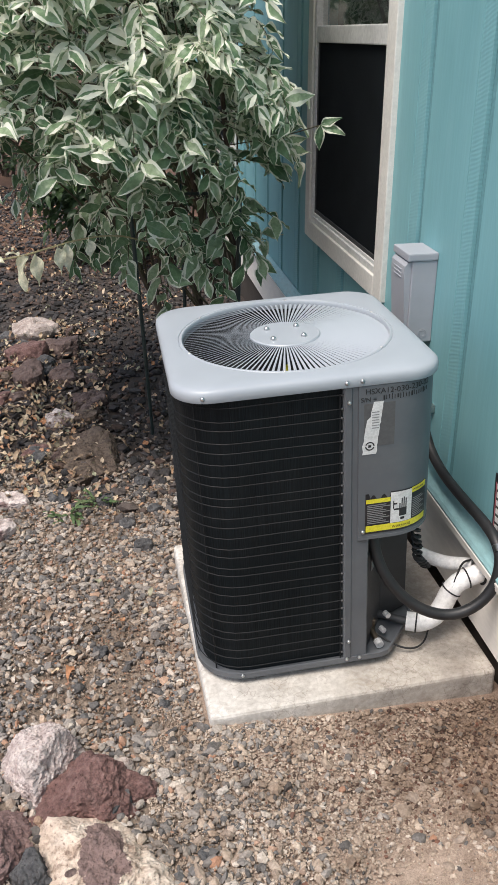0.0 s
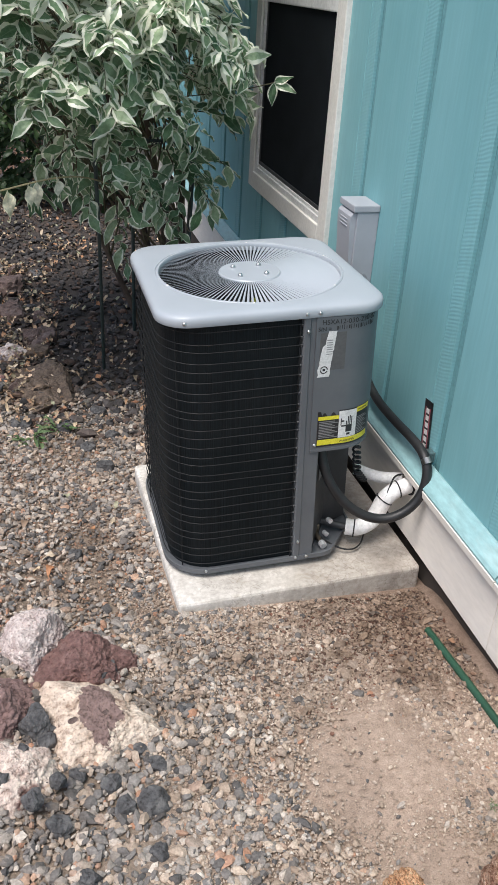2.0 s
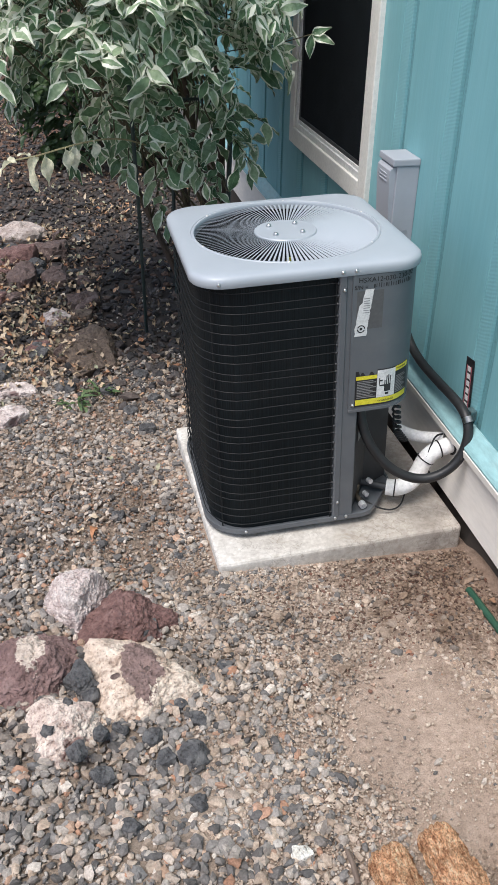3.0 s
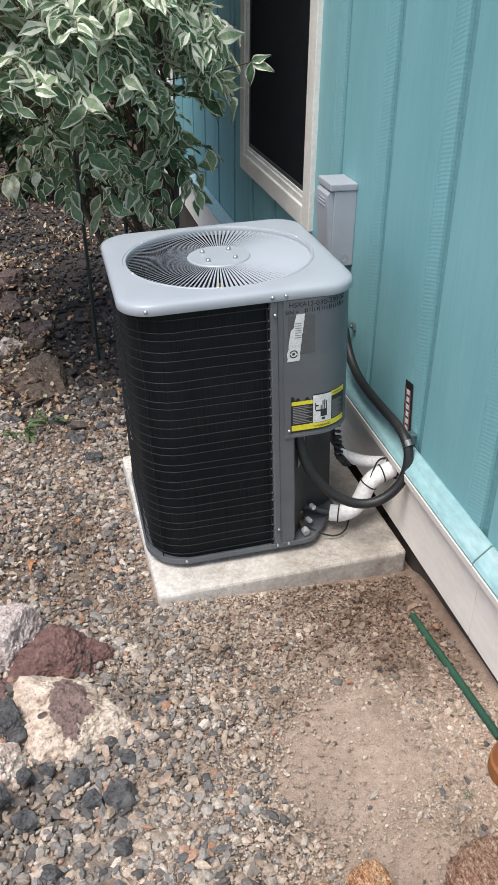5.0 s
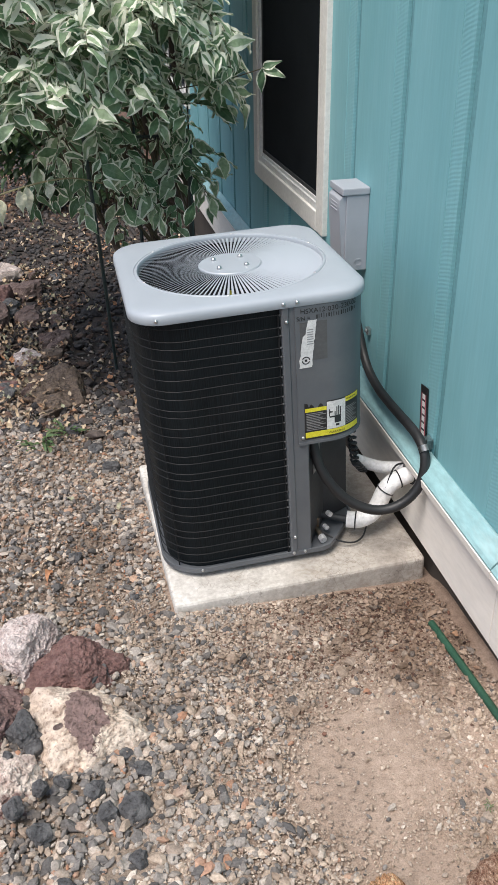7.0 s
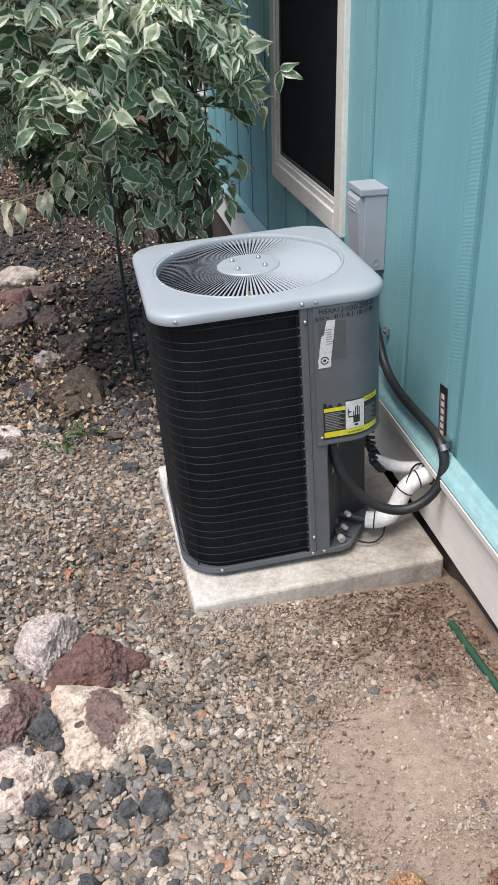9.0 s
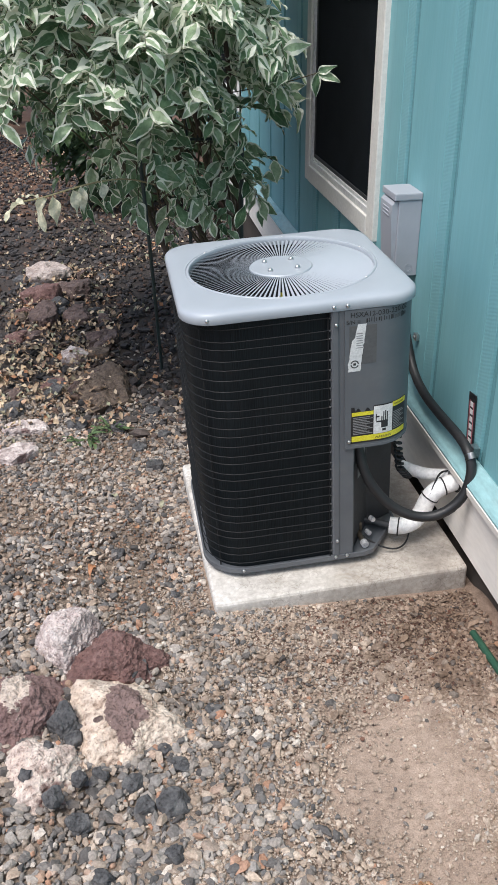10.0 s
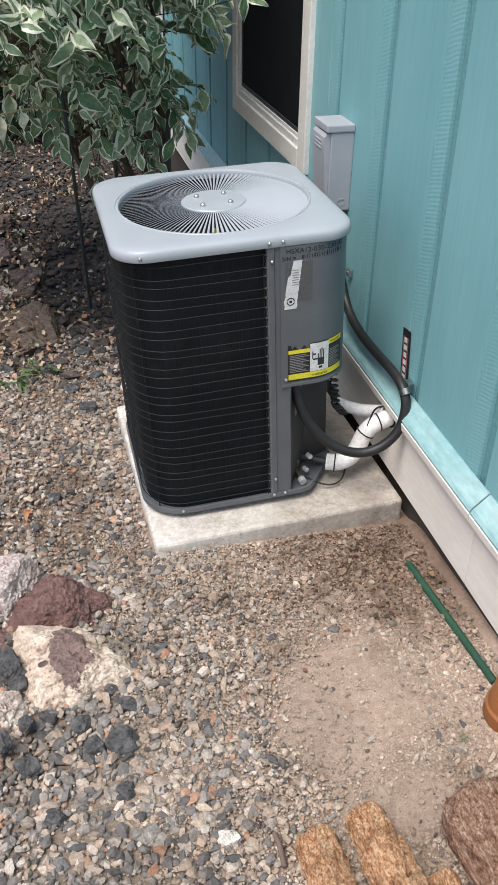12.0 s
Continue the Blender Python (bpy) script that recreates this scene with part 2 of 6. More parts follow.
def concrete_material():
    m, nt, b = nodes_of("weathered_concrete")
    v = world_coords(nt)
    big, fine, grit = noise_tex(nt, v, 5, 6, 0.65), noise_tex(nt, v, 70, 4), noise_tex(nt, v, 260, 2)
    c = ramp(nt, big, [(0.34, (0.46, 0.43, 0.39)), (0.5, (0.68, 0.65, 0.6)), (0.68, (0.83, 0.81, 0.77))]).outputs[0]
    c = mixed(nt, c, ramp(nt, fine, [(0.3, (0.78, 0.76, 0.74)), (0.65, (1.06, 1.06, 1.06))]).outputs[0], 1.0, "MULTIPLY")
    rust = ramp(nt, noise_tex(nt, v, 7, 8, 0.75), [(0.53, (0, 0, 0)), (0.7, (0.5, 0.5, 0.5))]).outputs[0]
    c = mixed(nt, c, (0.34, 0.27, 0.19), rust)
    vor = add(nt, "ShaderNodeTexVoronoi", Scale=38.0)
    vor.feature = "DISTANCE_TO_EDGE"
    warp = nt.nodes.new("ShaderNodeVectorMath")
    warp.operation = "MULTIPLY_ADD"
    wn3 = add(nt, "ShaderNodeTexNoise", Scale=40.0, Detail=4.0)
    nt.links.new(v, wn3.inputs["Vector"])
    nt.links.new(wn3.outputs["Color"], warp.inputs[0])
    warp.inputs[1].default_value = (0.03, 0.03, 0.03)
    nt.links.new(v, warp.inputs[2])
    nt.links.new(warp.outputs[0], vor.inputs["Vector"])
    crack = ramp(nt, vor.outputs["Distance"], [(0.0, (0.68, 0.66, 0.64)), (0.045, (1, 1, 1))]).outputs[0]
    c = mixed(nt, c, crack, ramp(nt, noise_tex(nt, v, 9, 5, 0.6), [(0.4, (0.05, 0.05, 0.05)), (0.52, (1, 1, 1))]).outputs[0], "MULTIPLY")
    wash = ramp(nt, noise_tex(nt, v, 2.6, 5, 0.6), [(0.5, (1, 1, 1)), (0.66, (0.66, 0.64, 0.62))]).outputs[0]
    c = mixed(nt, c, wash, 1.0, "MULTIPLY")
    # run-off stain with painted wall shade, both growing towards the wall side
    sx = nt.nodes.new("ShaderNodeSeparateXYZ")
    nt.links.new(v, sx.inputs[0])
    k = add(nt, "ShaderNodeMath")
    k.operation = "MULTIPLY_ADD"
    nt.links.new(noise_tex(nt, v, 6, 6, 0.7), k.inputs[0])
    k.inputs[1].default_value = 0.5
    nt.links.new(sx.outputs["X"], k.inputs[2])
    st = add(nt, "ShaderNodeMapRange")
    for i, val in ((1, -0.38), (2, -0.05), (3, 0.0), (4, 0.75)):
        st.inputs[i].default_value = val
    nt.links.new(k.outputs[0], st.inputs[0])
    c = mixed(nt, c, mixed(nt, c, (0.56, 0.52, 0.48), 1.0, "MULTIPLY"), st.outputs[0])
    nt.links.new(c, b.inputs["Base Color"])
    b.inputs["Roughness"].default_value = 0.88
    bumped(nt, b, grit, 0.5, 0.0015)
    return m


M_CONCRETE = concrete_material()


def ground_material():
    """Pinkish dirt, greyer under the gravel, dark humus under the shrub."""
    m, nt, b = nodes_of("dirt")
    v = world_coords(nt)
    big, fine, grit = noise_tex(nt, v, 3.0, 7, 0.65), noise_tex(nt, v, 45, 5, 0.7), noise_tex(nt, v, 330, 3, 0.7)
    c = ramp(nt, big, [(0.3, (0.325, 0.246, 0.193)), (0.7, (0.45, 0.348, 0.277))]).outputs[0]
    sep = nt.nodes.new("ShaderNodeSeparateXYZ")
    nt.links.new(v, sep.inputs[0])

    def wobble(sock, amount):
        a = add(nt, "ShaderNodeMath")
        a.operation = "MULTIPLY_ADD"
        nt.links.new(noise_tex(nt, v, 2.2, 5, 0.6), a.inputs[0])
        a.inputs[1].default_value = amount
        nt.links.new(sock, a.inputs[2])
        return a.outputs[0]

    def band(sock, lo, hi):
        mr = add(nt, "ShaderNodeMapRange")
        for k, val in ((1, lo), (2, hi), (3, 0.0), (4, 1.0)):
            mr.inputs[k].default_value = val
        nt.links.new(sock, mr.inputs[0])
        return mr.outputs[0]

    gravel = band(wobble(sep.outputs["X"], -0.5), -0.9, -1.25)
    c = mixed(nt, c, (0.24, 0.19, 0.148), gravel)
    # the same painted shade on the soil
    c = mixed(nt, c, (0.2, 0.14, 0.105), brown_shade_mask(nt, v))
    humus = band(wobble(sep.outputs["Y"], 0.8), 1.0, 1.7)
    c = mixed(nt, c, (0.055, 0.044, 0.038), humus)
    far = band(wobble(sep.outputs["Y"], 1.5), 5.0, 6.5)
    c = mixed(nt, c, (0.15, 0.085, 0.055), far)
    c = mixed(nt, c, ramp(nt, fine, [(0.3, (0.72, 0.7, 0.68)), (0.7, (1.15, 1.15, 1.15))]).outputs[0], 1.0, "MULTIPLY")
    c = mixed(nt, c, ramp(nt, grit, [(0.3, (0.6, 0.58, 0.56)), (0.5, (1, 1, 1)), (0.72, (1.3, 1.3, 1.3))]).outputs[0], 1.0, "MULTIPLY")
    nt.links.new(c, b.inputs["Base Color"])
    b.inputs["Roughness"].default_value = 0.95
    bumped(nt, b, mixed(nt, fine, grit, 0.5), 0.7, 0.006)
    return m


M_GROUND = ground_material()
M_GRAVEL = islands("crushed_gravel", [(0.0, (0.085, 0.081, 0.08)), (0.2, (0.165, 0.153, 0.146)), (0.4, (0.275, 0.25, 0.23)), (0.54, (0.385, 0.345, 0.305)), (0.64, (0.25, 0.222, 0.198)), (0.73, (0.47, 0.375, 0.295)), (0.77, (0.38, 0.2, 0.125)), (0.81, (0.46, 0.385, 0.325)), (0.88, (0.58, 0.53, 0.475)), (0.94, (0.2, 0.19, 0.183)), (1.0, (0.12, 0.118, 0.12))], bump=0.6)
M_GRIT = islands("tan_grit", [(0.0, (0.28, 0.22, 0.175)), (0.35, (0.42, 0.335, 0.265)), (0.6, (0.52, 0.43, 0.35)), (0.8, (0.3, 0.235, 0.19)), (0.92, (0.62, 0.55, 0.48)), (1.0, (0.36, 0.26, 0.2))])
M_CHIPS = islands("brown_chips", [(0.0, (0.16, 0.115, 0.085)), (0.4, (0.28, 0.21, 0.16)), (0.65, (0.38, 0.3, 0.235)), (0.8, (0.34, 0.17, 0.1)), (1.0, (0.2, 0.17, 0.15))])
M_MULCH = islands("bark_and_lava_mulch", [(0.0, (0.03, 0.029, 0.031)), (0.45, (0.06, 0.056, 0.057)), (0.7, (0.1, 0.088, 0.084)), (0.86, (0.14, 0.085, 0.062)), (1.0, (0.04, 0.039, 0.042))], 0.9, 90)
M_CRUMB = islands("bark_crumbs", [(0.0, (0.07, 0.047, 0.037)), (0.5, (0.13, 0.08, 0.06)), (0.8, (0.2, 0.1, 0.07)), (1.0, (0.11, 0.09, 0.08))], 0.9, 120)
M_LITTER = islands("dry_leaf_litter", [(0.0, (0.22, 0.145, 0.095)), (0.3, (0.56, 0.45, 0.31)), (0.45, (0.42, 0.2, 0.1)), (0.6, (0.64, 0.55, 0.42)), (0.75, (0.24, 0.155, 0.105)), (0.88, (0.36, 0.37, 0.26)), (1.0, (0.13, 0.085, 0.065))], 0.7, 60)


def leaf_material(name, stops, rough=0.42, edge=None):
    m, nt, b = nodes_of(name)
    g = nt.nodes.new("ShaderNodeNewGeometry")
    o = nt.nodes.new("ShaderNodeObjectInfo")
    s = add(nt, "ShaderNodeMath")
    s.operation = "ADD"
    nt.links.new(g.outputs["Random Per Island"], s.inputs[0])
    nt.links.new(o.outputs["Random"], s.inputs[1])
    f = nt.nodes.new("ShaderNodeMath")
    f.operation = "FRACT"
    nt.links.new(s.outputs[0], f.inputs[0])
    c = ramp(nt, f.outputs[0], stops).outputs[0]
    n = noise_tex(nt, world_coords(nt), 70, 4)
    c = mixed(nt, c, ramp(nt, n, [(0.35, (0.75, 0.78, 0.75)), (0.7, (1.25, 1.22, 1.25))]).outputs[0], 1.0, "MULTIPLY")
    if edge:
        # cream edge of uneven width, wider on some leaves, and a pale midrib
        uvn = nt.nodes.new("ShaderNodeUVMap")
        uvn.uv_map = "across"
        sx = nt.nodes.new("ShaderNodeSeparateXYZ")
        nt.links.new(uvn.outputs[0], sx.inputs[0])
        ab = nt.nodes.new("ShaderNodeMath")
        ab.operation = "ABSOLUTE"
        nt.links.new(sx.outputs[0], ab.inputs[0])
        w1 = nt.nodes.new("ShaderNodeMath")
        w1.operation = "MULTIPLY_ADD"
        nt.links.new(noise_tex(nt, world_coords(nt), 48, 6, 0.65), w1.inputs[0])
        w1.inputs[1].default_value = 0.8
        nt.links.new(ab.outputs[0], w1.inputs[2])
        w2 = nt.nodes.new("ShaderNodeMath")
        w2.operation = "MULTIPLY_ADD"
        pw = nt.nodes.new("ShaderNodeMath")
        pw.operation = "POWER"
        nt.links.new(f.outputs[0], pw.inputs[0])
        pw.inputs[1].default_value = 4.0
        nt.links.new(pw.outputs[0], w2.inputs[0])
        w2.inputs[1].default_value = 0.4
        nt.links.new(w1.outputs[0], w2.inputs[2])
        half = nt.nodes.new("ShaderNodeMath")
        half.operation = "MULTIPLY"
        # cream widens with height, painting in the light on the crown's top
        sz = nt.nodes.new("ShaderNodeSeparateXYZ")
        nt.links.new(world_coords(nt), sz.inputs[0])
        top_light = add(nt, "ShaderNodeMapRange")
        for i, val in ((1, 1.0), (2, 1.65), (3, 0.0), (4, 0.34)):
            top_light.inputs[i].default_value = val
        nt.links.new(sz.outputs["Z"], top_light.inputs[0])
        lightened = nt.nodes.new("ShaderNodeMath")
        nt.links.new(w2.outputs[0], lightened.inputs[0])
        nt.links.new(top_light.outputs[0], lightened.inputs[1])
        nt.links.new(lightened.outputs[0], half.inputs[0])
        half.inputs[1].default_value = 0.5
        mask = ramp(nt, half.outputs[0], [(0.595, (0, 0, 0)), (0.625, (1, 1, 1))]).outputs[0]
        c = mixed(nt, c, edge, mask)
        rib = ramp(nt, ab.outputs[0], [(0.02, (0.35, 0.35, 0.35)), (0.07, (0, 0, 0))]).outputs[0]
        c = mixed(nt, c, (0.3, 0.38, 0.25), rib)
    nt.links.new(c, b.inputs["Base Color"])
    b.inputs["Roughness"].default_value = rough
    b.inputs["Specular IOR Level"].default_value = 0.4
    tr = nt.nodes.new("ShaderNodeBsdfTranslucent")
    nt.links.new(c, tr.inputs[0])
    mx = nt.nodes.new("ShaderNodeMixShader")
    mx.inputs[0].default_value = 0.38
    nt.links.new(b.outputs[0], mx.inputs[1])
    nt.links.new(tr.outputs[0], mx.inputs[2])
    nt.links.new(mx.outputs[0], nt.nodes["Material Output"].inputs[0])
    return m


M_LEAF = leaf_material("variegated_leaf", [(0.0, (0.08, 0.165, 0.08)), (0.4, (0.2, 0.32, 0.175)), (0.8, (0.4, 0.51, 0.32)), (1.0, (0.14, 0.24, 0.12))], 0.33, edge=(0.86, 0.88, 0.74))
M_PALE_LEAF = leaf_material("bleached_leaf", [(0.0, (0.88, 0.85, 0.62)), (1.0, (0.9, 0.88, 0.72))], 0.6)
M_SHRUB = leaf_material("plain_shrub_leaf", [(0.0, (0.03, 0.06, 0.025)), (0.6, (0.05, 0.09, 0.035)), (1.0, (0.08, 0.13, 0.05))])
M_WEED = leaf_material("weed_leaf", [(0.0, (0.1, 0.17, 0.07)), (1.0, (0.2, 0.27, 0.13))], 0.6)


def rock_material(name, cols, patch=None, scale=7.0, thr=0.52, spot=None):
    """Mottled stone; a patch of another colour by noise, or round a spot of the rock."""
    m, nt, b = nodes_of(name)
    v = coords(nt, "Object")
    big, mid, fine = noise_tex(nt, v, scale * 2.8, 9, 0.75), noise_tex(nt, v, 34, 6, 0.7), noise_tex(nt, v, 130, 5, 0.7)
    c = ramp(nt, big, [(0.3, cols[0]), (0.47, cols[1]), (0.66, cols[2])]).outputs[0]
    if patch:
        src = noise_tex(nt, v, scale * 0.9, 6, 0.6)
        if spot:
            d = nt.nodes.new("ShaderNodeVectorMath")
            d.operation = "DISTANCE"
            nt.links.new(coords(nt, "Object", (1.45, 0.72, 1)), d.inputs[0])
            d.inputs[1].default_value = spot[:3]
            k = add(nt, "ShaderNodeMath")
            k.operation = "MULTIPLY_ADD"
            nt.links.new(d.outputs["Value"], k.inputs[0])
            k.inputs[1].default_value = -1.0 / spot[3]
            nt.links.new(ramp(nt, noise_tex(nt, v, 13, 7, 0.7), [(0.25, (0, 0, 0)), (0.75, (1, 1, 1))]).outputs[0], k.inputs[2])
            src = k.outputs[0]
            thr = -0.45
        pm = ramp(nt, src, [(max(thr, 0), (0, 0, 0)), (max(thr, 0) + 0.04, (1, 1, 1))])
        if spot:
            off = add(nt, "ShaderNodeMath")
            off.operation = "ADD"
            nt.links.new(src, off.inputs[0])
            off.inputs[1].default_value = 0.5
            nt.links.new(off.outputs[0], pm.inputs[0])
        c = mixed(nt, c, patch, pm.outputs[0])
    c = mixed(nt, c, ramp(nt, mid, [(0.3, (0.6, 0.58, 0.56)), (0.5, (1, 1, 1)), (0.7, (1.2, 1.2, 1.18))]).outputs[0], 1.0, "MULTIPLY")
    c = mixed(nt, c, ramp(nt, fine, [(0.34, (0.42, 0.36, 0.33)), (0.43, (0.95, 0.95, 0.95)), (0.68, (1.15, 1.15, 1.13))]).outputs[0], 1.0, "MULTIPLY")
    nt.links.new(c, b.inputs["Base Color"])
    b.inputs["Roughness"].default_value = 0.9
    bumped(nt, b, mixed(nt, mid, fine, 0.4), 0.9, 0.012)
    return m


M_ROCK_PINK = rock_material("pink_white_rock", [(0.22, 0.155, 0.145), (0.5, 0.42, 0.395), (0.7, 0.63, 0.6)], (0.24, 0.165, 0.155), thr=0.58)
M_ROCK_MAROON = rock_material("maroon_rock", [(0.09, 0.05, 0.046), (0.165, 0.09, 0.08), (0.24, 0.15, 0.135)], (0.42, 0.35, 0.33), 16, thr=0.66)
M_ROCK_TAN = rock_material("tan_rock_with_brown_face", [(0.34, 0.23, 0.17), (0.61, 0.49, 0.395), (0.73, 0.635, 0.54)], (0.22, 0.15, 0.135), 6, spot=(0.022, 0.012, 0.07, 0.07))
M_ROCK_SPLIT = rock_material("maroon_rock_with_tan_side", [(0.13, 0.08, 0.075), (0.2, 0.125, 0.115), (0.28, 0.19, 0.175)], (0.56, 0.47, 0.4), 5, spot=(0.0, 0.008, 0.075, 0.05))
M_ROCK_BUFF = rock_material("buff_and_maroon_rock", [(0.32, 0.21, 0.175), (0.58, 0.47, 0.41), (0.76, 0.68, 0.6)], (0.2, 0.125, 0.11), 6, 0.57)
M_ROCK_BROWN = rock_material("brown_rock", [(0.07, 0.045, 0.04), (0.13, 0.09, 0.08), (0.2, 0.15, 0.135)])
M_ROCK_WHITE = rock_material("chalky_white_rock", [(0.24, 0.18, 0.155), (0.42, 0.35, 0.315), (0.55, 0.48, 0.44)])
M_SOIL = rock_material("crusted_soil", [(0.07, 0.05, 0.038), (0.12, 0.088, 0.068), (0.19, 0.145, 0.11)], scale=14)
M_BASALT = rock_material("basalt", [(0.048, 0.048, 0.051), (0.088, 0.087, 0.089), (0.14, 0.136, 0.135)])
M_PALE_STONE = rock_material("white_quartz", [(0.6, 0.57, 0.5), (0.7, 0.67, 0.6), (0.76, 0.73, 0.67)])


def log_material(name, stops):
    """Fibrous weathered wood with dark flecks."""
    m, nt, b = nodes_of(name)
    grain = noise_tex(nt, coords(nt, "Object", (1, 1, 0.45)), 110, 8, 0.85)
    fleck, big = noise_tex(nt, coords(nt, "Object", (1, 1, 0.7)), 300, 5, 0.85), noise_tex(nt, coords(nt, "Object"), 17, 8, 0.75)
    c = ramp(nt, grain, stops).outputs[0]
    c = mixed(nt, c, ramp(nt, big, [(0.38, (0.68, 0.6, 0.55)), (0.52, (1.2, 1.2, 1.2))]).outputs[0], 1.0, "MULTIPLY")
    c = mixed(nt, c, ramp(nt, fleck, [(0.4, (0.35, 0.26, 0.21)), (0.45, (1.1, 1.1, 1.1)), (0.56, (1.6, 1.6, 1.6))]).outputs[0], 1.0, "MULTIPLY")
    nt.links.new(c, b.inputs["Base Color"])
    b.inputs["Roughness"].default_value = 0.95
    b.inputs["Specular IOR Level"].default_value = 0.2
    bumped(nt, b, mixed(nt, grain, fleck, 0.5), 1.0, 0.016)
    return m


M_LOG = log_material("weathered_firewood", [(0.38, (0.2, 0.085, 0.045)), (0.45, (0.44, 0.22, 0.115)), (0.52, (0.58, 0.35, 0.2)), (0.62, (0.74, 0.56, 0.38))])
M_LOG_BARK = log_material("barked_firewood", [(0.38, (0.1, 0.045, 0.032)), (0.46, (0.25, 0.13, 0.085)), (0.53, (0.36, 0.23, 0.16)), (0.62, (0.56, 0.44, 0.35))])
m_glass, nt_glass, b_glass = nodes_of("window_glass")
b_glass.inputs["Base Color"].default_value = (0.9, 0.95, 0.95, 1)
b_glass.inputs["Roughness"].default_value = 0.02
b_glass.inputs["Transmission Weight"].default_value = 1.0
b_glass.inputs["IOR"].default_value = 1.45


# ---- mesh helpers ----
def finish(name, bm, material, smooth=False):
    me = bpy.data.meshes.new(name)
    bmesh.ops.recalc_face_normals(bm, faces=bm.faces)
    bm.to_mesh(me)
    bm.free()
    for m in material if isinstance(material, (list, tuple)) else (material,):
        me.materials.append(m)
    if smooth:
        me.polygons.foreach_set("use_smooth", [True] * len(me.polygons))
        me.set_sharp_from_angle(angle=radians(38))
    return me


def part(name, bm, material, parent, label="", smooth=False, m=None):
    ob = new(name, finish(name, bm, material, smooth))
    ob.parent = parent
    if m is not None:
        ob.matrix_basis = m
    return tagged(ob, label)


def thing(name, label, category, m=None, kind="", group=""):
    ob = new(name)
    ob.empty_display_size = 0.1
    if m is not None:
        ob.matrix_basis = m
    return tagged(ob, label, category, group, kind)


def block(lo, hi, bevel=0.0, bm=None, seg=2):
    bm = bm or bmesh.new()
    c = [(a + b) / 2 for a, b in zip(lo, hi)]
    s = [b - a for a, b in zip(lo, hi)]
    geo = bmesh.ops.create_cube(bm, size=1.0, matrix=Matrix.Translation(c) @ Matrix.Diagonal((*s, 1)))
    if bevel:
        edges = list({e for v in geo["verts"] for e in v.link_edges})
        bmesh.ops.bevel(bm, geom=edges, offset=bevel, segments=seg, affect="EDGES", profile=0.6)
    return bm


def tube(points, radius, sides=10, bm=None, closed_ends=True, radii=None, smooth_path=0):
    """A round bar along a line of points."""
    bm = bm or bmesh.new()
    pts = [Vector(p) for p in points]
    for _ in range(smooth_path):
        q = [pts[0]]
        for a, b in zip(pts, pts[1:]):
            q += [a.lerp(b, 0.25), a.lerp(b, 0.75)]
        pts = q + [pts[-1]]
    up, rings = None, []
    for i, p in enumerate(pts):
        d = (pts[min(i + 1, len(pts) - 1)] - pts[max(i - 1, 0)]).normalized()
        if up is None:
            up = d.orthogonal().normalized()
        side = (up - d * up.dot(d)).normalized()
        up, other = side, d.cross(side)
        r = radius if radii is None else radii[0] + (radii[1] - radii[0]) * i / (len(pts) - 1)
        rings.append([bm.verts.new(p + r * (math.cos(2 * math.pi * k / sides) * side + math.sin(2 * math.pi * k / sides) * other)) for k in range(sides)])
    for a, b in zip(rings, rings[1:]):
        for k in range(sides):
            bm.faces.new((a[k], a[(k + 1) % sides], b[(k + 1) % sides], b[k]))
    if closed_ends:
        bm.faces.new(rings[0][::-1])
        bm.faces.new(rings[-1])
    return bm


def loft(rings, bm=None, cap_first=False, cap_last=False, closed=True):
    bm = bm or bmesh.new()
    vs = [[bm.verts.new(p) for p in ring] for ring in rings]
    n = len(vs[0])
    for a, b in zip(vs, vs[1:]):
        for k in range(n if closed else n - 1):
            bm.faces.new((a[k], a[(k + 1) % n], b[(k + 1) % n], b[k]))
    if cap_first:
        bm.faces.new(vs[0][::-1])
    if cap_last:
        bm.faces.new(vs[-1])
    return bm


def disc(r, h, sides=24, bevel=0.0):
    """A short round solid on z = 0."""
    circle = lambda q, z: [(q * math.cos(2 * math.pi * k / sides), q * math.sin(2 * math.pi * k / sides), z) for k in range(sides)]
    return loft([circle(r, 0), circle(r, h - bevel), circle(r - bevel, h)], cap_first=True, cap_last=True)


def rounded_square(half, radius, z, n=12, half_y=None):
    """Outline from the middle of the front side, anticlockwise."""
    hy, out = half_y or half, []
    for cx, cy, a0 in ((1, -1, -90), (1, 1, 0), (-1, 1, 90), (-1, -1, 180)):
        for k in range(n + 1):
            a = radians(a0 + 90 * k / n)
            out.append((cx * (half - radius) + radius * math.cos(a), cy * (hy - radius) + radius * math.sin(a), z))
    return out


def even_square(half, radius, z, per=14):
    """A rounded square with points along its sides too."""
    base = rounded_square(half, radius, z, 8)
    out = []
    for k in range(4):
        arc = base[9 * k : 9 * k + 9]
        a, b = Vector(arc[-1]), Vector(base[(9 * k + 9) % 36])
        out += arc + [tuple(a.lerp(b, (i + 1) / per)) for i in range(per - 1)]
    return out


def text_mesh(words, size, depth=0.0003, spacing=1.0):
    cu = bpy.data.curves.new("text", "FONT")
    cu.body, cu.size, cu.extrude, cu.space_character = words, size, depth, spacing
    ob = bpy.data.objects.new("text", cu)
    scene.collection.objects.link(ob)
    me = bpy.data.meshes.new_from_object(ob.evaluated_get(bpy.context.evaluated_depsgraph_get()))
    bpy.data.objects.remove(ob)
    return me


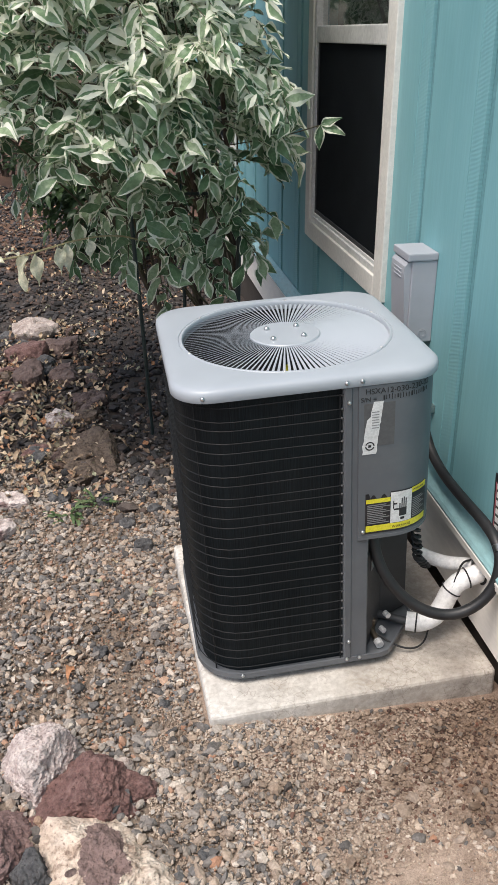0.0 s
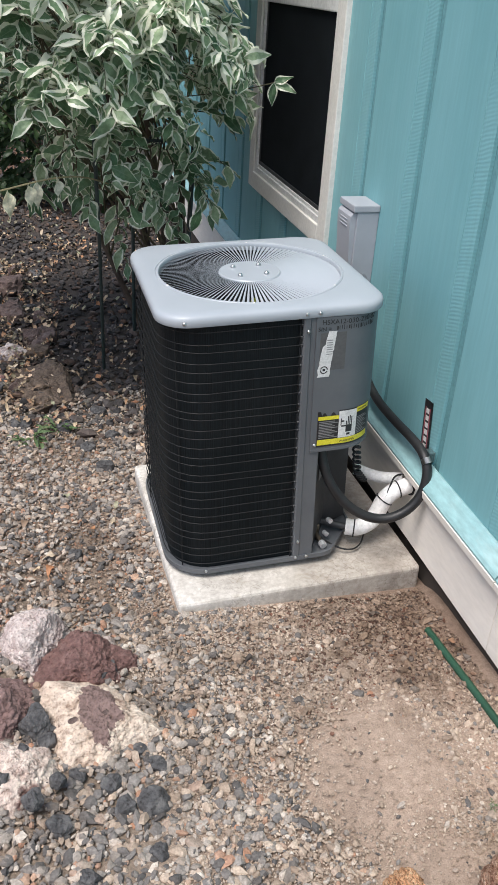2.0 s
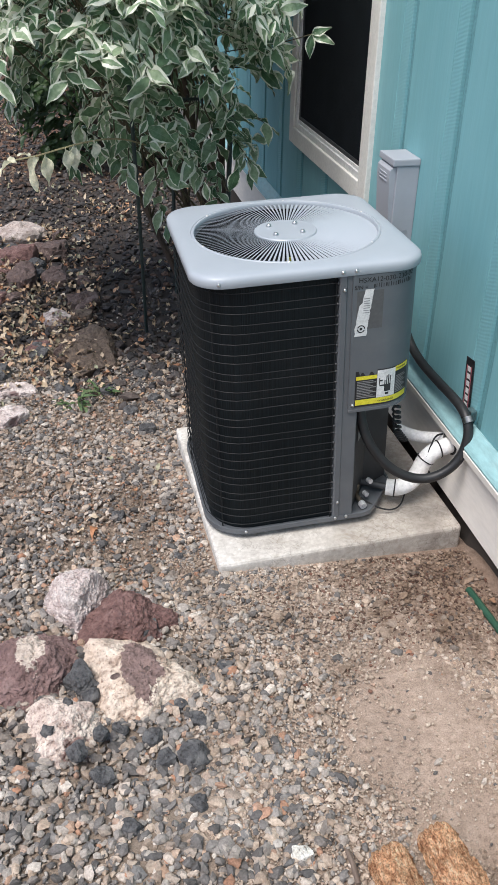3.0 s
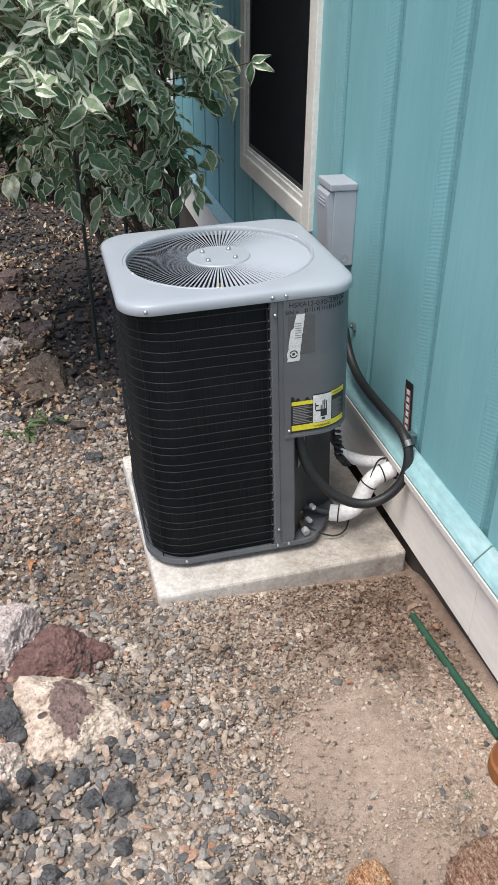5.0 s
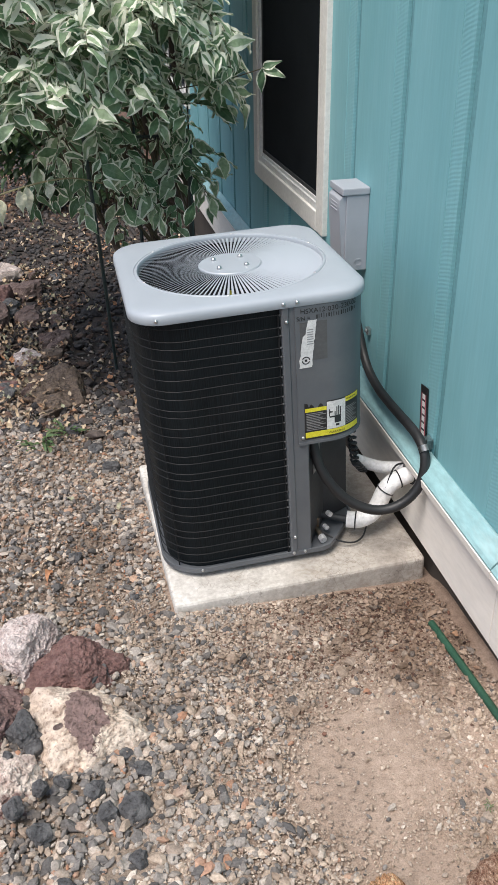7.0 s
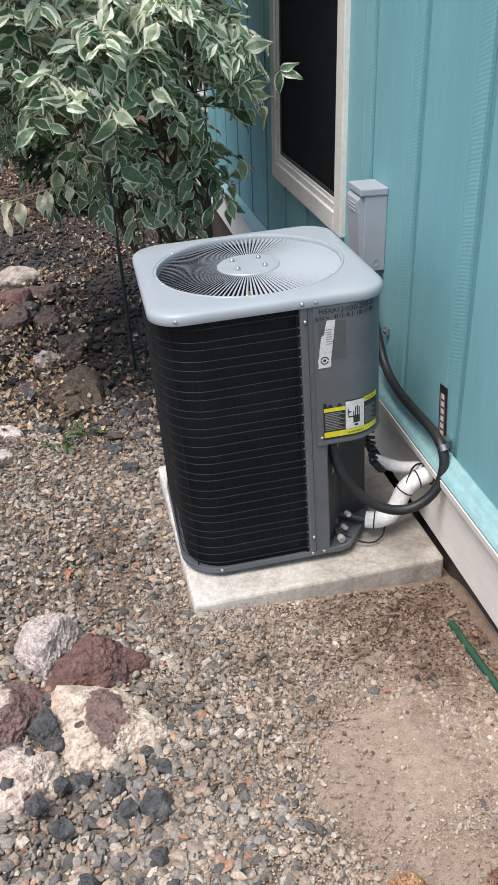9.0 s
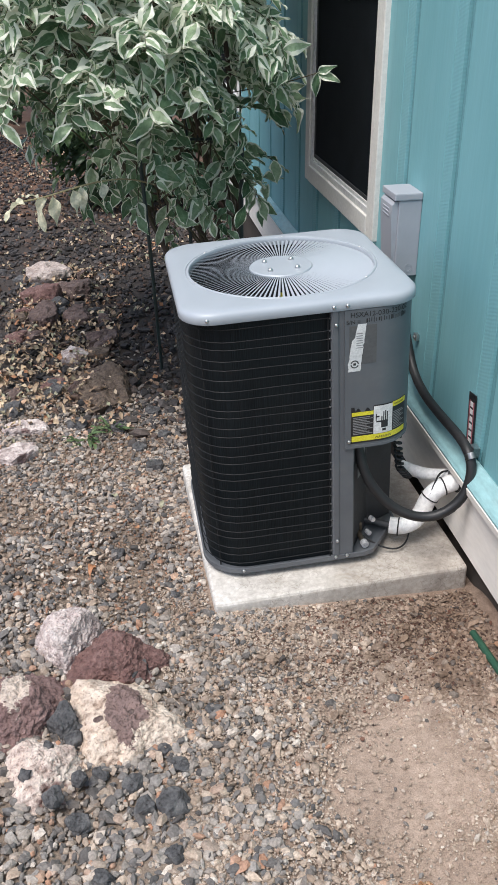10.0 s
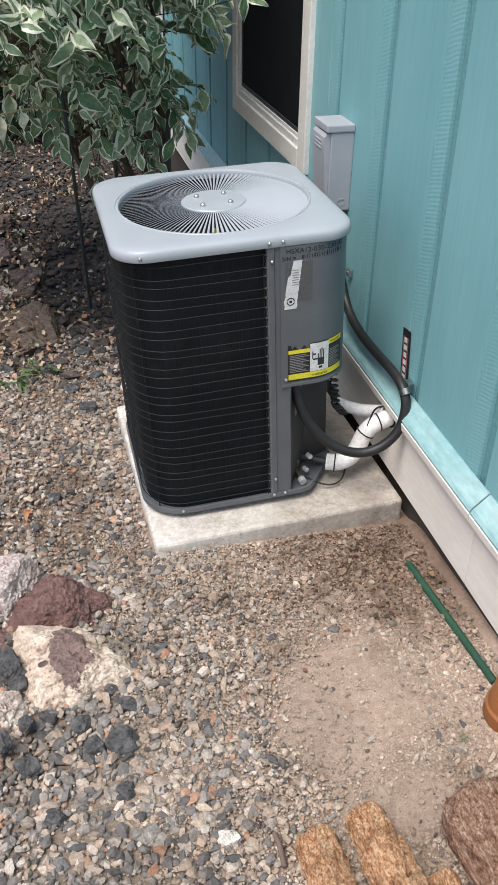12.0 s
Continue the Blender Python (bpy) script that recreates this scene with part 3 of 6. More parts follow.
def grade(x, y):
    """Height of the ground: it falls gently away along the house."""
    yy = 6.0 * math.tanh((y + 0.5) / 6.0)
    xx = 3.0 * math.tanh(x / 3.0)
    return -0.045 * yy - 0.045 * xx - 0.02 + 0.035 * math.exp(-((x / 0.055) ** 2)) / (1 + math.exp(max(-50.0, min(50.0, (y + 0.435) * 60))))


def grade_np(x, y):
    return -0.045 * 6.0 * np.tanh((y + 0.5) / 6.0) - 0.045 * 3.0 * np.tanh(x / 3.0) - 0.02 + 0.035 * np.exp(-((x / 0.055) ** 2)) / (1 + np.exp(np.clip((y + 0.435) * 60, -50, 50)))


# ---- ground ----
def build_ground():
    xs = np.concatenate([[-400, -120, -40, -15, -7], np.arange(-4, 0.5, 0.05), [3, 15, 60, 400]])
    ys = np.concatenate([[-400, -120, -40, -12, -5], np.arange(-2.6, 5, 0.05), [6, 7, 8, 10, 14, 40, 120, 400]])
    bm = bmesh.new()
    rows = []
    for y in ys:
        row = []
        for x in xs:
            bump = 0.012 * noise.noise((x * 2.1, y * 2.1, 0)) + 0.006 * noise.noise((x * 7, y * 7, 3)) if abs(x) < 5 and abs(y) < 6 else 0
            row.append(bm.verts.new((x, y, grade(x, y) + bump - 0.006)))
        rows.append(row)
    for a, b in zip(rows, rows[1:]):
        for k in range(len(a) - 1):
            bm.faces.new((a[k], a[k + 1], b[k + 1], b[k]))
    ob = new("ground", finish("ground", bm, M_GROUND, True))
    return tagged(ob, "tan dirt and dark soil under scattered gravel", "ground", kind="structure")


ground = build_ground()

# ---- house wall ----
GROOVES = [0.053 + 0.405 * k for k in range(-7, 17)]
WALL_TOP, SILL_Z = 2.9, 0.362
WINDOWS = [(0.745, 1.89, 0.695, 2.02), (4.05, 5.2, 0.695, 2.02)]


def pieces_beside_windows(y0, y1, z0, z1):
    """Rectangles of a strip of wall, less the window openings."""
    out = [(y0, y1, z0, z1)]
    for wy0, wy1, wz0, wz1 in WINDOWS:
        wy0, wy1, wz0, wz1 = wy0 + 0.03, wy1 - 0.03, wz0 + 0.03, wz1 - 0.03
        nxt = []
        for a, b, c, d in out:
            if b <= wy0 or a >= wy1 or d <= wz0 or c >= wz1:
                nxt.append((a, b, c, d))
                continue
            if a < wy0:
                nxt.append((a, wy0, c, d))
            if b > wy1:
                nxt.append((wy1, b, c, d))
            m0, m1 = max(a, wy0), min(b, wy1)
            if c < wz0:
                nxt.append((m0, m1, c, wz0))
            if d > wz1:
                nxt.append((m0, m1, wz1, d))
        out = nxt
    return out


def build_wall():
    y0, y1 = GROOVES[0], GROOVES[-1]
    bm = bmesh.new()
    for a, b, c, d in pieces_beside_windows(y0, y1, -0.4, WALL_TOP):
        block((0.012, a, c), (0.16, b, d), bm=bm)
    # the wall behind the boards shows as groove floor, shade in its colour
    wall = new("wall_east", finish("wall_east", bm, M_GROOVE_SHADE))
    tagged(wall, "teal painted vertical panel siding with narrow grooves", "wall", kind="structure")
    for g0, g1 in zip(GROOVES, GROOVES[1:]):
        for a, b, c, d in pieces_beside_windows(g0 + 0.112, g1, SILL_Z - 0.02, WALL_TOP):
            if b - a > 0.01:
                part("siding_board", block((0.0, a, c), (0.0118, b, d), 0.0008, seg=1), M_SIDING, wall)
        for a, b, c, d in pieces_beside_windows(g0 + 0.044, g0 + 0.1115, SILL_Z - 0.02, WALL_TOP):
            if b - a > 0.01:
                part("saw_marked_strip", block((0.0012, a, c), (0.0118, b, d), 0.0005, seg=1), M_SAW, wall, "teal strip with diagonal saw marks")
    return wall


wall = build_wall()


def build_shell():
    """The plain closed house behind the wall, unseen and coloured dark as an unlit room."""
    y0, y1 = GROOVES[0], GROOVES[-1]
    bm = block((4.0, y0, -0.4), (4.15, y1, WALL_TOP))
    for a, b in ((y0, y0 + 0.15), (y1 - 0.15, y1)):
        block((0.16, a, -0.4), (4.0, b, WALL_TOP), bm=bm)
    block((0.16, y0 + 0.15, -0.1), (4.0, y1 - 0.15, 0.3), bm=bm)
    tagged(new("wall_inner", finish("wall_inner", bm, M_INTERIOR_SHADE)), "dark plain walls inside the house", "wall", kind="structure")
    bm = block((0.0, y0, WALL_TOP), (4.15, y1, WALL_TOP + 0.15))
    tagged(new("ceiling", finish("ceiling", bm, M_INTERIOR_SHADE)), "dark plain ceiling inside the house", "ceiling", kind="structure")


build_shell()

# sloped drip sill in lengths, with open joints
SILL_JOINTS = [GROOVES[0], -0.792, 1.65, 4.1, GROOVES[-1]]
for n, (a, b) in enumerate(zip(SILL_JOINTS, SILL_JOINTS[1:])):
    prof = [(-0.001, SILL_Z), (-0.006, SILL_Z + 0.002), (-0.044, SILL_Z - 0.036), (-0.05, SILL_Z - 0.045), (-0.049, SILL_Z - 0.052), (-0.03, SILL_Z - 0.054), (-0.001, SILL_Z - 0.05)]
    bm = loft([[(x, y, z) for x, z in prof] for y in (a + 0.0028, b - 0.0028)], cap_first=True, cap_last=True)
    ob = new(f"trim_{n + 1}", finish("trim", bm, M_SILL))
    tagged(ob, "pale teal sloped drip sill above the skirt board", "trim", kind="structure")
    bm = loft([[(x, y, z) for x, z in [(-0.05, SILL_Z - 0.0525), (-0.052, SILL_Z - 0.054), (-0.05, SILL_Z - 0.074), (-0.026, SILL_Z - 0.078), (-0.026, SILL_Z - 0.056), (-0.041, SILL_Z - 0.0545)]] for y in (a + 0.002, b - 0.002)], cap_first=True, cap_last=True)
    part("drip_edge", bm, M_SKIRT, ob, "off-white front edge")

SKIRT_BOTTOM = 0.07
for n, (a, b) in enumerate(zip(SILL_JOINTS, SILL_JOINTS[1:])):
    bm = block((-0.024, a + 0.001, SKIRT_BOTTOM), (-0.001, b - 0.001, SILL_Z - 0.06), 0.003)
    tagged(new(f"baseboard_{n + 1}", finish("baseboard", bm, M_SKIRT)), "off-white painted skirt board along the wall foot", "skirt board", kind="structure")
# dark strip added where the foundation lies in shadow
tagged(new("wall_foot_shade", finish("wall_foot_shade", block((0.0, GROOVES[0], -0.4), (0.0118, GROOVES[-1], SILL_Z - 0.021)), M_FOOT_SHADE)), "dark strip painted as the shade below the skirt board", "footing", kind="structure")


# ---- windows ----
def build_window(n, y0, y1, z0, z1):
    w = thing(f"window_{n}", "cream trimmed sash window with dark insect screen", "window", kind="structure")
    t, x = 0.076, -0.02
    near = 0.086
    part("casing", block((x, y0, z0), (0.03, y0 + near, z1), 0.004), M_TRIM, w)
    part("casing", block((x, y1 - t, z0), (0.03, y1, z1), 0.004), M_TRIM, w)
    part("casing", block((x - 0.002, y0 + near + 0.001, z0), (0.03, y1 - t - 0.001, z0 + 0.075), 0.004), M_TRIM, w)
    part("casing", block((x - 0.002, y0 + near + 0.001, z1 - t), (0.03, y1 - t - 0.001, z1), 0.004), M_TRIM, w)
    a, b, c, d = y0 + near, y1 - t, z0 + 0.075, z1 - t
    s = 0.026
    frame_label = "white vinyl sash frame"
    for lo, hi in (((-0.012, a, c), (0.04, a + s, d)), ((-0.012, b - s, c), (0.04, b, d)), ((-0.012, a + s, c), (0.04, b - s, c + s)), ((-0.012, a + s, d - s), (0.04, b - s, d))):
        part("window_frame", block(lo, hi, 0.003), M_VINYL, w, frame_label)
    part("window_frame", block((-0.004, a + s, c + s), (0.02, b - s, c + s + 0.014), 0.003), M_VINYL, w, frame_label)
    mz = 1.505
    part("meeting_rail", block((-0.008, a + s, mz), (0.04, b - s, mz + 0.062), 0.004), M_VINYL, w, "white meeting rail")
    part("insect_screen", block((0.004, a + s, c + s), (0.008, b - s, mz)), M_SCREEN, w, "black fine mesh screen")
    for lo, hi in (((0.0, a + s, c + s + 0.014), (0.012, a + s + 0.016, mz)), ((0.0, b - s - 0.016, c + s + 0.014), (0.012, b - s, mz)), ((0.0, a + s + 0.016, c + s + 0.014), (0.012, b - s - 0.016, c + s + 0.03))):
        part("screen_frame", block(lo, hi, 0.002), M_INNER, w, "dark slim screen frame")
    g = part("pane", block((0.016, a + s, mz + 0.062), (0.02, b - s, d - s)), m_glass, w, "reflecting upper pane")
    g.visible_shadow = False
    # added sheet, painted dark in place of the unlit room
    part("dark_backing", block((0.09, a, mz), (0.095, b, d)), M_INTERIOR_SHADE, w, "dark sheet standing in for the unlit room behind the glass")


for n, dims in enumerate(WINDOWS):
    build_window(n + 1, *dims)


# ---- concrete pad and condenser ----
PAD = pose(-0.412, -0.028, 0.046, 0, -1.3, 1.6)
bm = block((-0.385, -0.385, -0.14), (0.375, 0.40, 0.0), 0.016, seg=4)
for v in bm.verts:
    k = 0.004 * noise.noise(v.co * 9)
    v.co += Vector((k, k, 0))
pad = new("concrete_pad", finish("concrete_pad", bm, M_CONCRETE))
pad.matrix_basis = PAD
tagged(pad, "weathered grey concrete slab with stained crazed edge", "concrete pad")

UNIT = pose(-0.485, -0.018, 0.068, 0, -2.4, 0.0)
HALF, LIDH, TOP = 0.3, 0.3085, 0.8125
U_FRONT = -HALF
ac = thing("air_conditioner", "grey outdoor air conditioner with black coil guard on a concrete pad", "air conditioner", UNIT)


def build_lid():
    rs = lambda inset, z: even_square(LIDH - inset, 0.088 - inset * 0.6, z)
    rings = [rs(0.012, TOP - 0.033), rs(0.001, TOP - 0.033), rs(0.0, TOP - 0.0315), rs(0.0, TOP - 0.0175), rs(0.002, TOP - 0.0105), rs(0.007, TOP - 0.0058), rs(0.014, TOP - 0.003), rs(0.026, TOP - 0.001), rs(0.037, TOP)]
    flat = rs(0.034, TOP)
    ang = [math.atan2(p[1], p[0]) for p in flat]
    circ = lambda r, z: [(r * math.cos(a), r * math.sin(a), z) for a in ang]
    rings += [circ(0.2665, TOP + 0.0006), circ(0.2652, TOP - 0.0015), circ(0.264, TOP - 0.002), circ(0.2625, TOP + 0.0003), circ(0.26, TOP + 0.0014), circ(0.2572, TOP + 0.001), circ(0.2555, TOP - 0.0015), circ(0.255, TOP - 0.006), circ(0.2548, TOP - 0.022)]
    return part("lid", loft(rings), M_LID, ac, "light grey pressed steel top", smooth=True)


lid = build_lid()


def build_grille():
    """Twisted radial vanes between the rim and the hub."""
    count, r0, r1, steps = 116, 0.08, 0.2546, 8
    bm = bmesh.new()
    t, ring = 0.0003, []
    for i in range(steps + 1):
        f = i / steps
        r = r0 + (r1 - r0) * f
        # each vane widens and twists towards the rim
        tilt, w = radians(17 + 4 * f), (0.29 - 0.02 * f) * 2 * math.pi * r / count
        q = []
        for s, k in ((-1, -1), (1, -1), (1, 1), (-1, 1)):
            y, z = s * w * math.cos(tilt) - k * t * math.sin(tilt), s * w * math.sin(tilt) + k * t * math.cos(tilt)
            q.append((r, y, TOP - 0.006 - 0.004 * f ** 2 + z))
        ring.append(q)
    loft(ring, bm, True, True)
    me = finish("vane", bm, M_LID)
    for k in range(count):
        ob = new("vane", me)
        ob.parent = ac
        ob.matrix_basis = pose(0, 0, 0, 0, 0, 360 * k / count)
    hub = part("hub_plate", disc(0.088, 0.007, 40, 0.003), M_LID, ac, "round grey motor plate", True, pose(0, 0, TOP - 0.009))
    for a in (137, 227, 317, 47):
        bm = bmesh.new()
        bmesh.ops.create_uvsphere(bm, u_segments=10, v_segments=6, radius=0.0075)
        x, y = 0.054 * math.cos(radians(a)), 0.054 * math.sin(radians(a))
        part("bolt", bm, M_STEEL, hub, "domed steel nut", True, pose(x, y, 0.0085))
    for z, r in ((TOP - 0.022, 0.16), (TOP - 0.024, 0.215)):
        pts = [(r * math.cos(2 * math.pi * k / 48), r * math.sin(2 * math.pi * k / 48), z) for k in range(49)]
        part("support_ring", tube(pts, 0.0014, 5, closed_ends=False), M_WIRE, ac)
    for k in range(6):
        a = radians(60 * k + 18)
        part("screw", disc(0.0035, 0.002, 8, 0.001), M_STEEL, ac, m=pose(0.2595 * math.cos(a), 0.2595 * math.sin(a), TOP + 0.0008))


build_grille()


def build_fan():
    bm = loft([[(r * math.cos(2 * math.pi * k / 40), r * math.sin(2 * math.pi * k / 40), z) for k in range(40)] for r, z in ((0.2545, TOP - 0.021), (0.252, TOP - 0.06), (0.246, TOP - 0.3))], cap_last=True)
    # well wall coloured near black for the shade under the vanes
    part("fan_shroud", bm, M_INTERIOR_SHADE, ac, "fan well with its shade painted near black")
    bm = bmesh.new()
    bmesh.ops.create_cone(bm, cap_ends=True, segments=10, radius1=0.008, radius2=0.005, depth=0.016)
    part("wire_nut", bm, M_YELLOW, ac, "small yellow wire connector below the vanes", True, pose(-0.028, -0.15, TOP - 0.034))
    part("lead_wire", tube([(-0.028, -0.15, TOP - 0.042), (-0.02, -0.11, TOP - 0.06), (0.0, -0.068, TOP - 0.07)], 0.003, 6, smooth_path=1), M_BLACK, ac, smooth=True)
    part("motor", disc(0.07, 0.11, 24, 0.01), M_INNER, ac, "black motor can", True, pose(0, 0, TOP - 0.13))
    for k in range(3):
        bm = bmesh.new()
        rows = []
        for i in range(7):
            r = 0.06 + 0.175 * i / 6
            row = []
            for j in range(5):
                a = radians(-24 + 12 * j)
                row.append(bm.verts.new((r * math.cos(a), r * math.sin(a), 0.05 * (j - 2) / 4 * (0.6 + i / 10))))
            rows.append(row)
        for a, b in zip(rows, rows[1:]):
            for j in range(4):
                bm.faces.new((a[j], a[j + 1], b[j + 1], b[j]))
        bmesh.ops.solidify(bm, geom=bm.faces[:], thickness=0.002)
        part("fan_blade", bm, M_BLADE, ac, "dark grey metal fan blade", True, pose(0, 0, TOP - 0.13, 0, 0, 120 * k + 246))


build_fan()


def build_body():
    # coil block behind the guard; the service corner is cut out
    R = 0.116
    h = HALF - 0.012
    path = [(0.075, -h)]
    path += [(-h + R - R * math.sin(radians(a)), -h + R - R * math.cos(radians(a))) for a in range(0, 91, 10)]
    path += [(-h + R - R * math.cos(radians(a)), h - R + R * math.sin(radians(a))) for a in range(0, 91, 10)]
    path += [(h - R + R * math.sin(radians(a)), h - R + R * math.cos(radians(a))) for a in range(0, 91, 10)]
    path += [(h, -0.05)]
    inner = [(x * 0.86, y * 0.86) for x, y in path]
    rings = [[(x, y, z) for x, y in path] for z in (0.01, TOP - 0.033)]
    bm = loft(rings, closed=False)
    loft([[(x, y, z) for x, y in inner] for z in (0.01, TOP - 0.033)], bm, closed=False)
    part("coil", bm, M_COIL, ac, "black finned coil", True)
    # guard wires
    R, h = 0.122, HALF + 0.001
    path = [(0.068, -h), (0.0, -h - 0.0006), (-0.09, -h)]
    path += [(-h + R - R * math.sin(radians(a)), -h + R - R * math.cos(radians(a))) for a in range(0, 91, 15)]
    path += [(-h + R - R * math.cos(radians(a)), h - R + R * math.sin(radians(a))) for a in range(0, 91, 30)]
    path += [(0.15, h)]
    count = 27
    for k in range(count):
        z = 0.034 + (TOP - 0.088) * k / (count - 1)
        z += 0.003 * math.sin(k * 2.7)
        pts = [(x, y, z + 0.0012 * math.sin(9 * x + k)) for x, y in path]
        part("guard_wire", tube(pts, 0.0013, 6), M_WIRE, ac)
        part("wire_clip", block((0.0605, -h - 0.003, z - 0.002), (0.0655, -h + 0.002, z + 0.002), 0.0008, seg=1), M_CLIP, ac, "dark wire clip")
    for u, v in ((-h, -h + 0.42), (0.06, -h), (-h + R * 0.3, -h + R * 0.3)):
        part("guard_upright", tube([(u * 0.992, v * 0.992, 0.012), (u * 0.992, v * 0.992, TOP - 0.05)], 0.0022, 6), M_WIRE, ac)
    # base pan with a chamfered service corner
    o = []
    for x, y, _ in rounded_square(HALF + 0.006, 0.122, 0):
        if x > 0.15 and y < -0.14:
            continue
        o.append((x, y))
    i0 = next(i for i, p in enumerate(o) if p[0] < 0 and p[1] < -HALF * 0.9 and p[0] > -0.3)
    o = o[i0:] + o[:i0]
    ring_pts = []
    for p in o:
        ring_pts.append(p)
    ang = lambda p: math.atan2(p[1], p[0])
    extra = [(0.165, -HALF - 0.006), (0.19, -HALF + 0.002), (0.215, -HALF + 0.03), (HALF, -0.16)]
    ring_pts = sorted(ring_pts + extra, key=ang)
    rings = [[(x, y, z) for x, y in ring_pts] for z in (0.0, 0.015)]
    rings.append([(x * 0.985, y * 0.985, 0.015) for x, y in ring_pts])
    rings.append([(x * 0.98, y * 0.98, 0.008) for x, y in ring_pts])
    for fx, fy in ((-0.2, -0.2), (0.1, -0.24), (-0.2, 0.2), (0.2, 0.2)):
        part("foot", block((fx - 0.03, fy - 0.03, -0.03), (fx + 0.03, fy + 0.03, -0.0005), 0.004), M_BLACK, ac, "black rubber foot")
    part("base_pan", loft(rings, cap_first=True, cap_last=True), M_PANEL, ac, "grey folded base pan")
    # front post with a shallow rib
    prof = [(0.066, -HALF - 0.001), (0.07, -HALF - 0.006), (0.084, -HALF - 0.006), (0.087, -HALF - 0.003), (0.126, -HALF - 0.003), (0.13, -HALF + 0.002), (0.13, -HALF + 0.03), (0.066, -HALF + 0.012)]
    part("corner_post", loft([[(x, y, z) for x, y in prof] for z in (0.014, TOP - 0.033)], cap_first=True, cap_last=True), M_PANEL, ac, "grey sheet steel post")
    # recess walls
    bm = loft([[(x, y, z) for x, y in ((0.13, -0.285), (0.205, -0.17), (0.292, -0.13), (0.292, -0.05), (0.2, -0.05), (0.125, -0.26))] for z in (0.013, 0.5)], cap_first=True, cap_last=True)
    part("recess_wall", bm, M_INNER, ac, "dark grey recess sheet")
    part("recess_label", block((0.04, -0.0012, 0.24), (0.105, 0.0, 0.335)), M_FADED, ac, "grey rating sticker", m=pose(0.1315, -0.2862, 0, 0, 0, 56.9))
    part("side_panel", block((HALF - 0.006, -0.03, 0.014), (HALF + 0.001, HALF - 0.09, TOP - 0.045)), M_PANEL, ac)


build_body()

PANEL_R, PANEL_V = 0.108, -HALF - 0.007


def on_panel(s, z, out=0.0):
    """A place on the bent service panel: s metres along it from its front edge."""
    flat = HALF - PANEL_R - 0.1
    if s < flat:
        return Vector((0.1 + s, PANEL_V - out, z))
    a = (s - flat) / PANEL_R
    if a < math.pi / 2:
        r = PANEL_R + 0.007 + out
        return Vector((HALF - PANEL_R + r * math.sin(a), -HALF + PANEL_R - r * math.cos(a), z))
    return Vector((HALF + 0.007 + out, -HALF + PANEL_R + (a - math.pi / 2) * PANEL_R, z))


def panel_strip(s0, s1, z0, z1, out, thick, steps=14, top=None, bottom=None, bm=None):
    """A bent sheet on the service panel; top and bottom may give its edge heights."""
    bm = bm or bmesh.new()
    rings = []
    for i in range(steps + 1):
        f = i / steps
        s = s0 + (s1 - s0) * f
        a, b = bottom(f) if bottom else z0, top(f) if top else z1
        rings.append([on_panel(s, a, out - thick), on_panel(s, a, out), on_panel(s, b, out), on_panel(s, b, out - thick)])
    return loft(rings, bm, True, True)


PZ0, PZ1 = 0.379, TOP - 0.034
panel = part("service_panel", panel_strip(0.0, 0.4, PZ0, PZ1, 0.0, 0.003, 30), M_PANEL, ac, "grey bent steel service panel", True)
part("panel_hem", panel_strip(0.0, 0.4, PZ0 - 0.002, PZ0 + 0.006, 0.0015, 0.003, 30), M_PANEL, panel, smooth=True)

# warning sticker with a torn upper edge
S0, S1, SZ0, SZ1 = 0.018, 0.184, 0.392, 0.503
torn = lambda f: SZ1 - (0.012 + 0.008 * math.sin(40 * f)) * (1 if 0.05 < f < 0.36 else 0)
sticker = part("warning_sticker", panel_strip(S0, S1, SZ0, SZ1, 0.0008, 0.0006, 40, top=torn), M_LBLACK, panel, "black, white and yellow warning sticker, torn on top", True)


def sticker_patch(name, f0, f1, g0, g1, mat, out=0.0012, top=None):
    a, b = S0 + (S1 - S0) * f0, S0 + (S1 - S0) * f1
    z0, z1 = SZ0 + (SZ1 - SZ0) * g0, SZ0 + (SZ1 - SZ0) * g1
    return part(name, panel_strip(a, b, z0, z1, out, 0.0004, 20, top=top), mat, sticker, smooth=True)


sticker_patch("yellow_band", 0.01, 0.99, 0.05, 0.2, M_YELLOW)
sticker_patch("yellow_band", 0.01, 0.37, 0.76, 0.86, M_YELLOW)
sticker_patch("yellow_band", 0.69, 0.99, 0.86, 0.99, M_YELLOW)
sticker_patch("white_field", 0.375, 0.69, 0.21, 0.97, M_PAPER)
for side in ((0.03, 0.36), (0.71, 0.95)):
    for k in range(11):
        g = 0.25 + 0.045 * k
        sticker_patch("print_line", side[0], side[1] - 0.05 * ((k * 7) % 3), g, g + 0.018, M_LGREY, 0.0013)
# pictogram: a forked wire and an open five-bar shape
for f, g0, g1 in ((0.50, 0.42, 0.68), (0.53, 0.42, 0.8), (0.56, 0.42, 0.82), (0.59, 0.42, 0.78)):
    sticker_patch("symbol_bar", f, f + 0.017, g0, g1, M_LBLACK, 0.0016)
sticker_patch("symbol_base", 0.5, 0.61, 0.36, 0.56, M_LBLACK, 0.0016)
sticker_patch("symbol_base", 0.52, 0.58, 0.27, 0.33, M_LBLACK, 0.0016)
sticker_patch("symbol_bar", 0.42, 0.5, 0.52, 0.56, M_LBLACK, 0.0016)
sticker_patch("symbol_bar", 0.41, 0.425, 0.56, 0.76, M_LBLACK, 0.0016)
sticker_patch("symbol_bar", 0.425, 0.47, 0.66, 0.7, M_LBLACK, 0.0016)


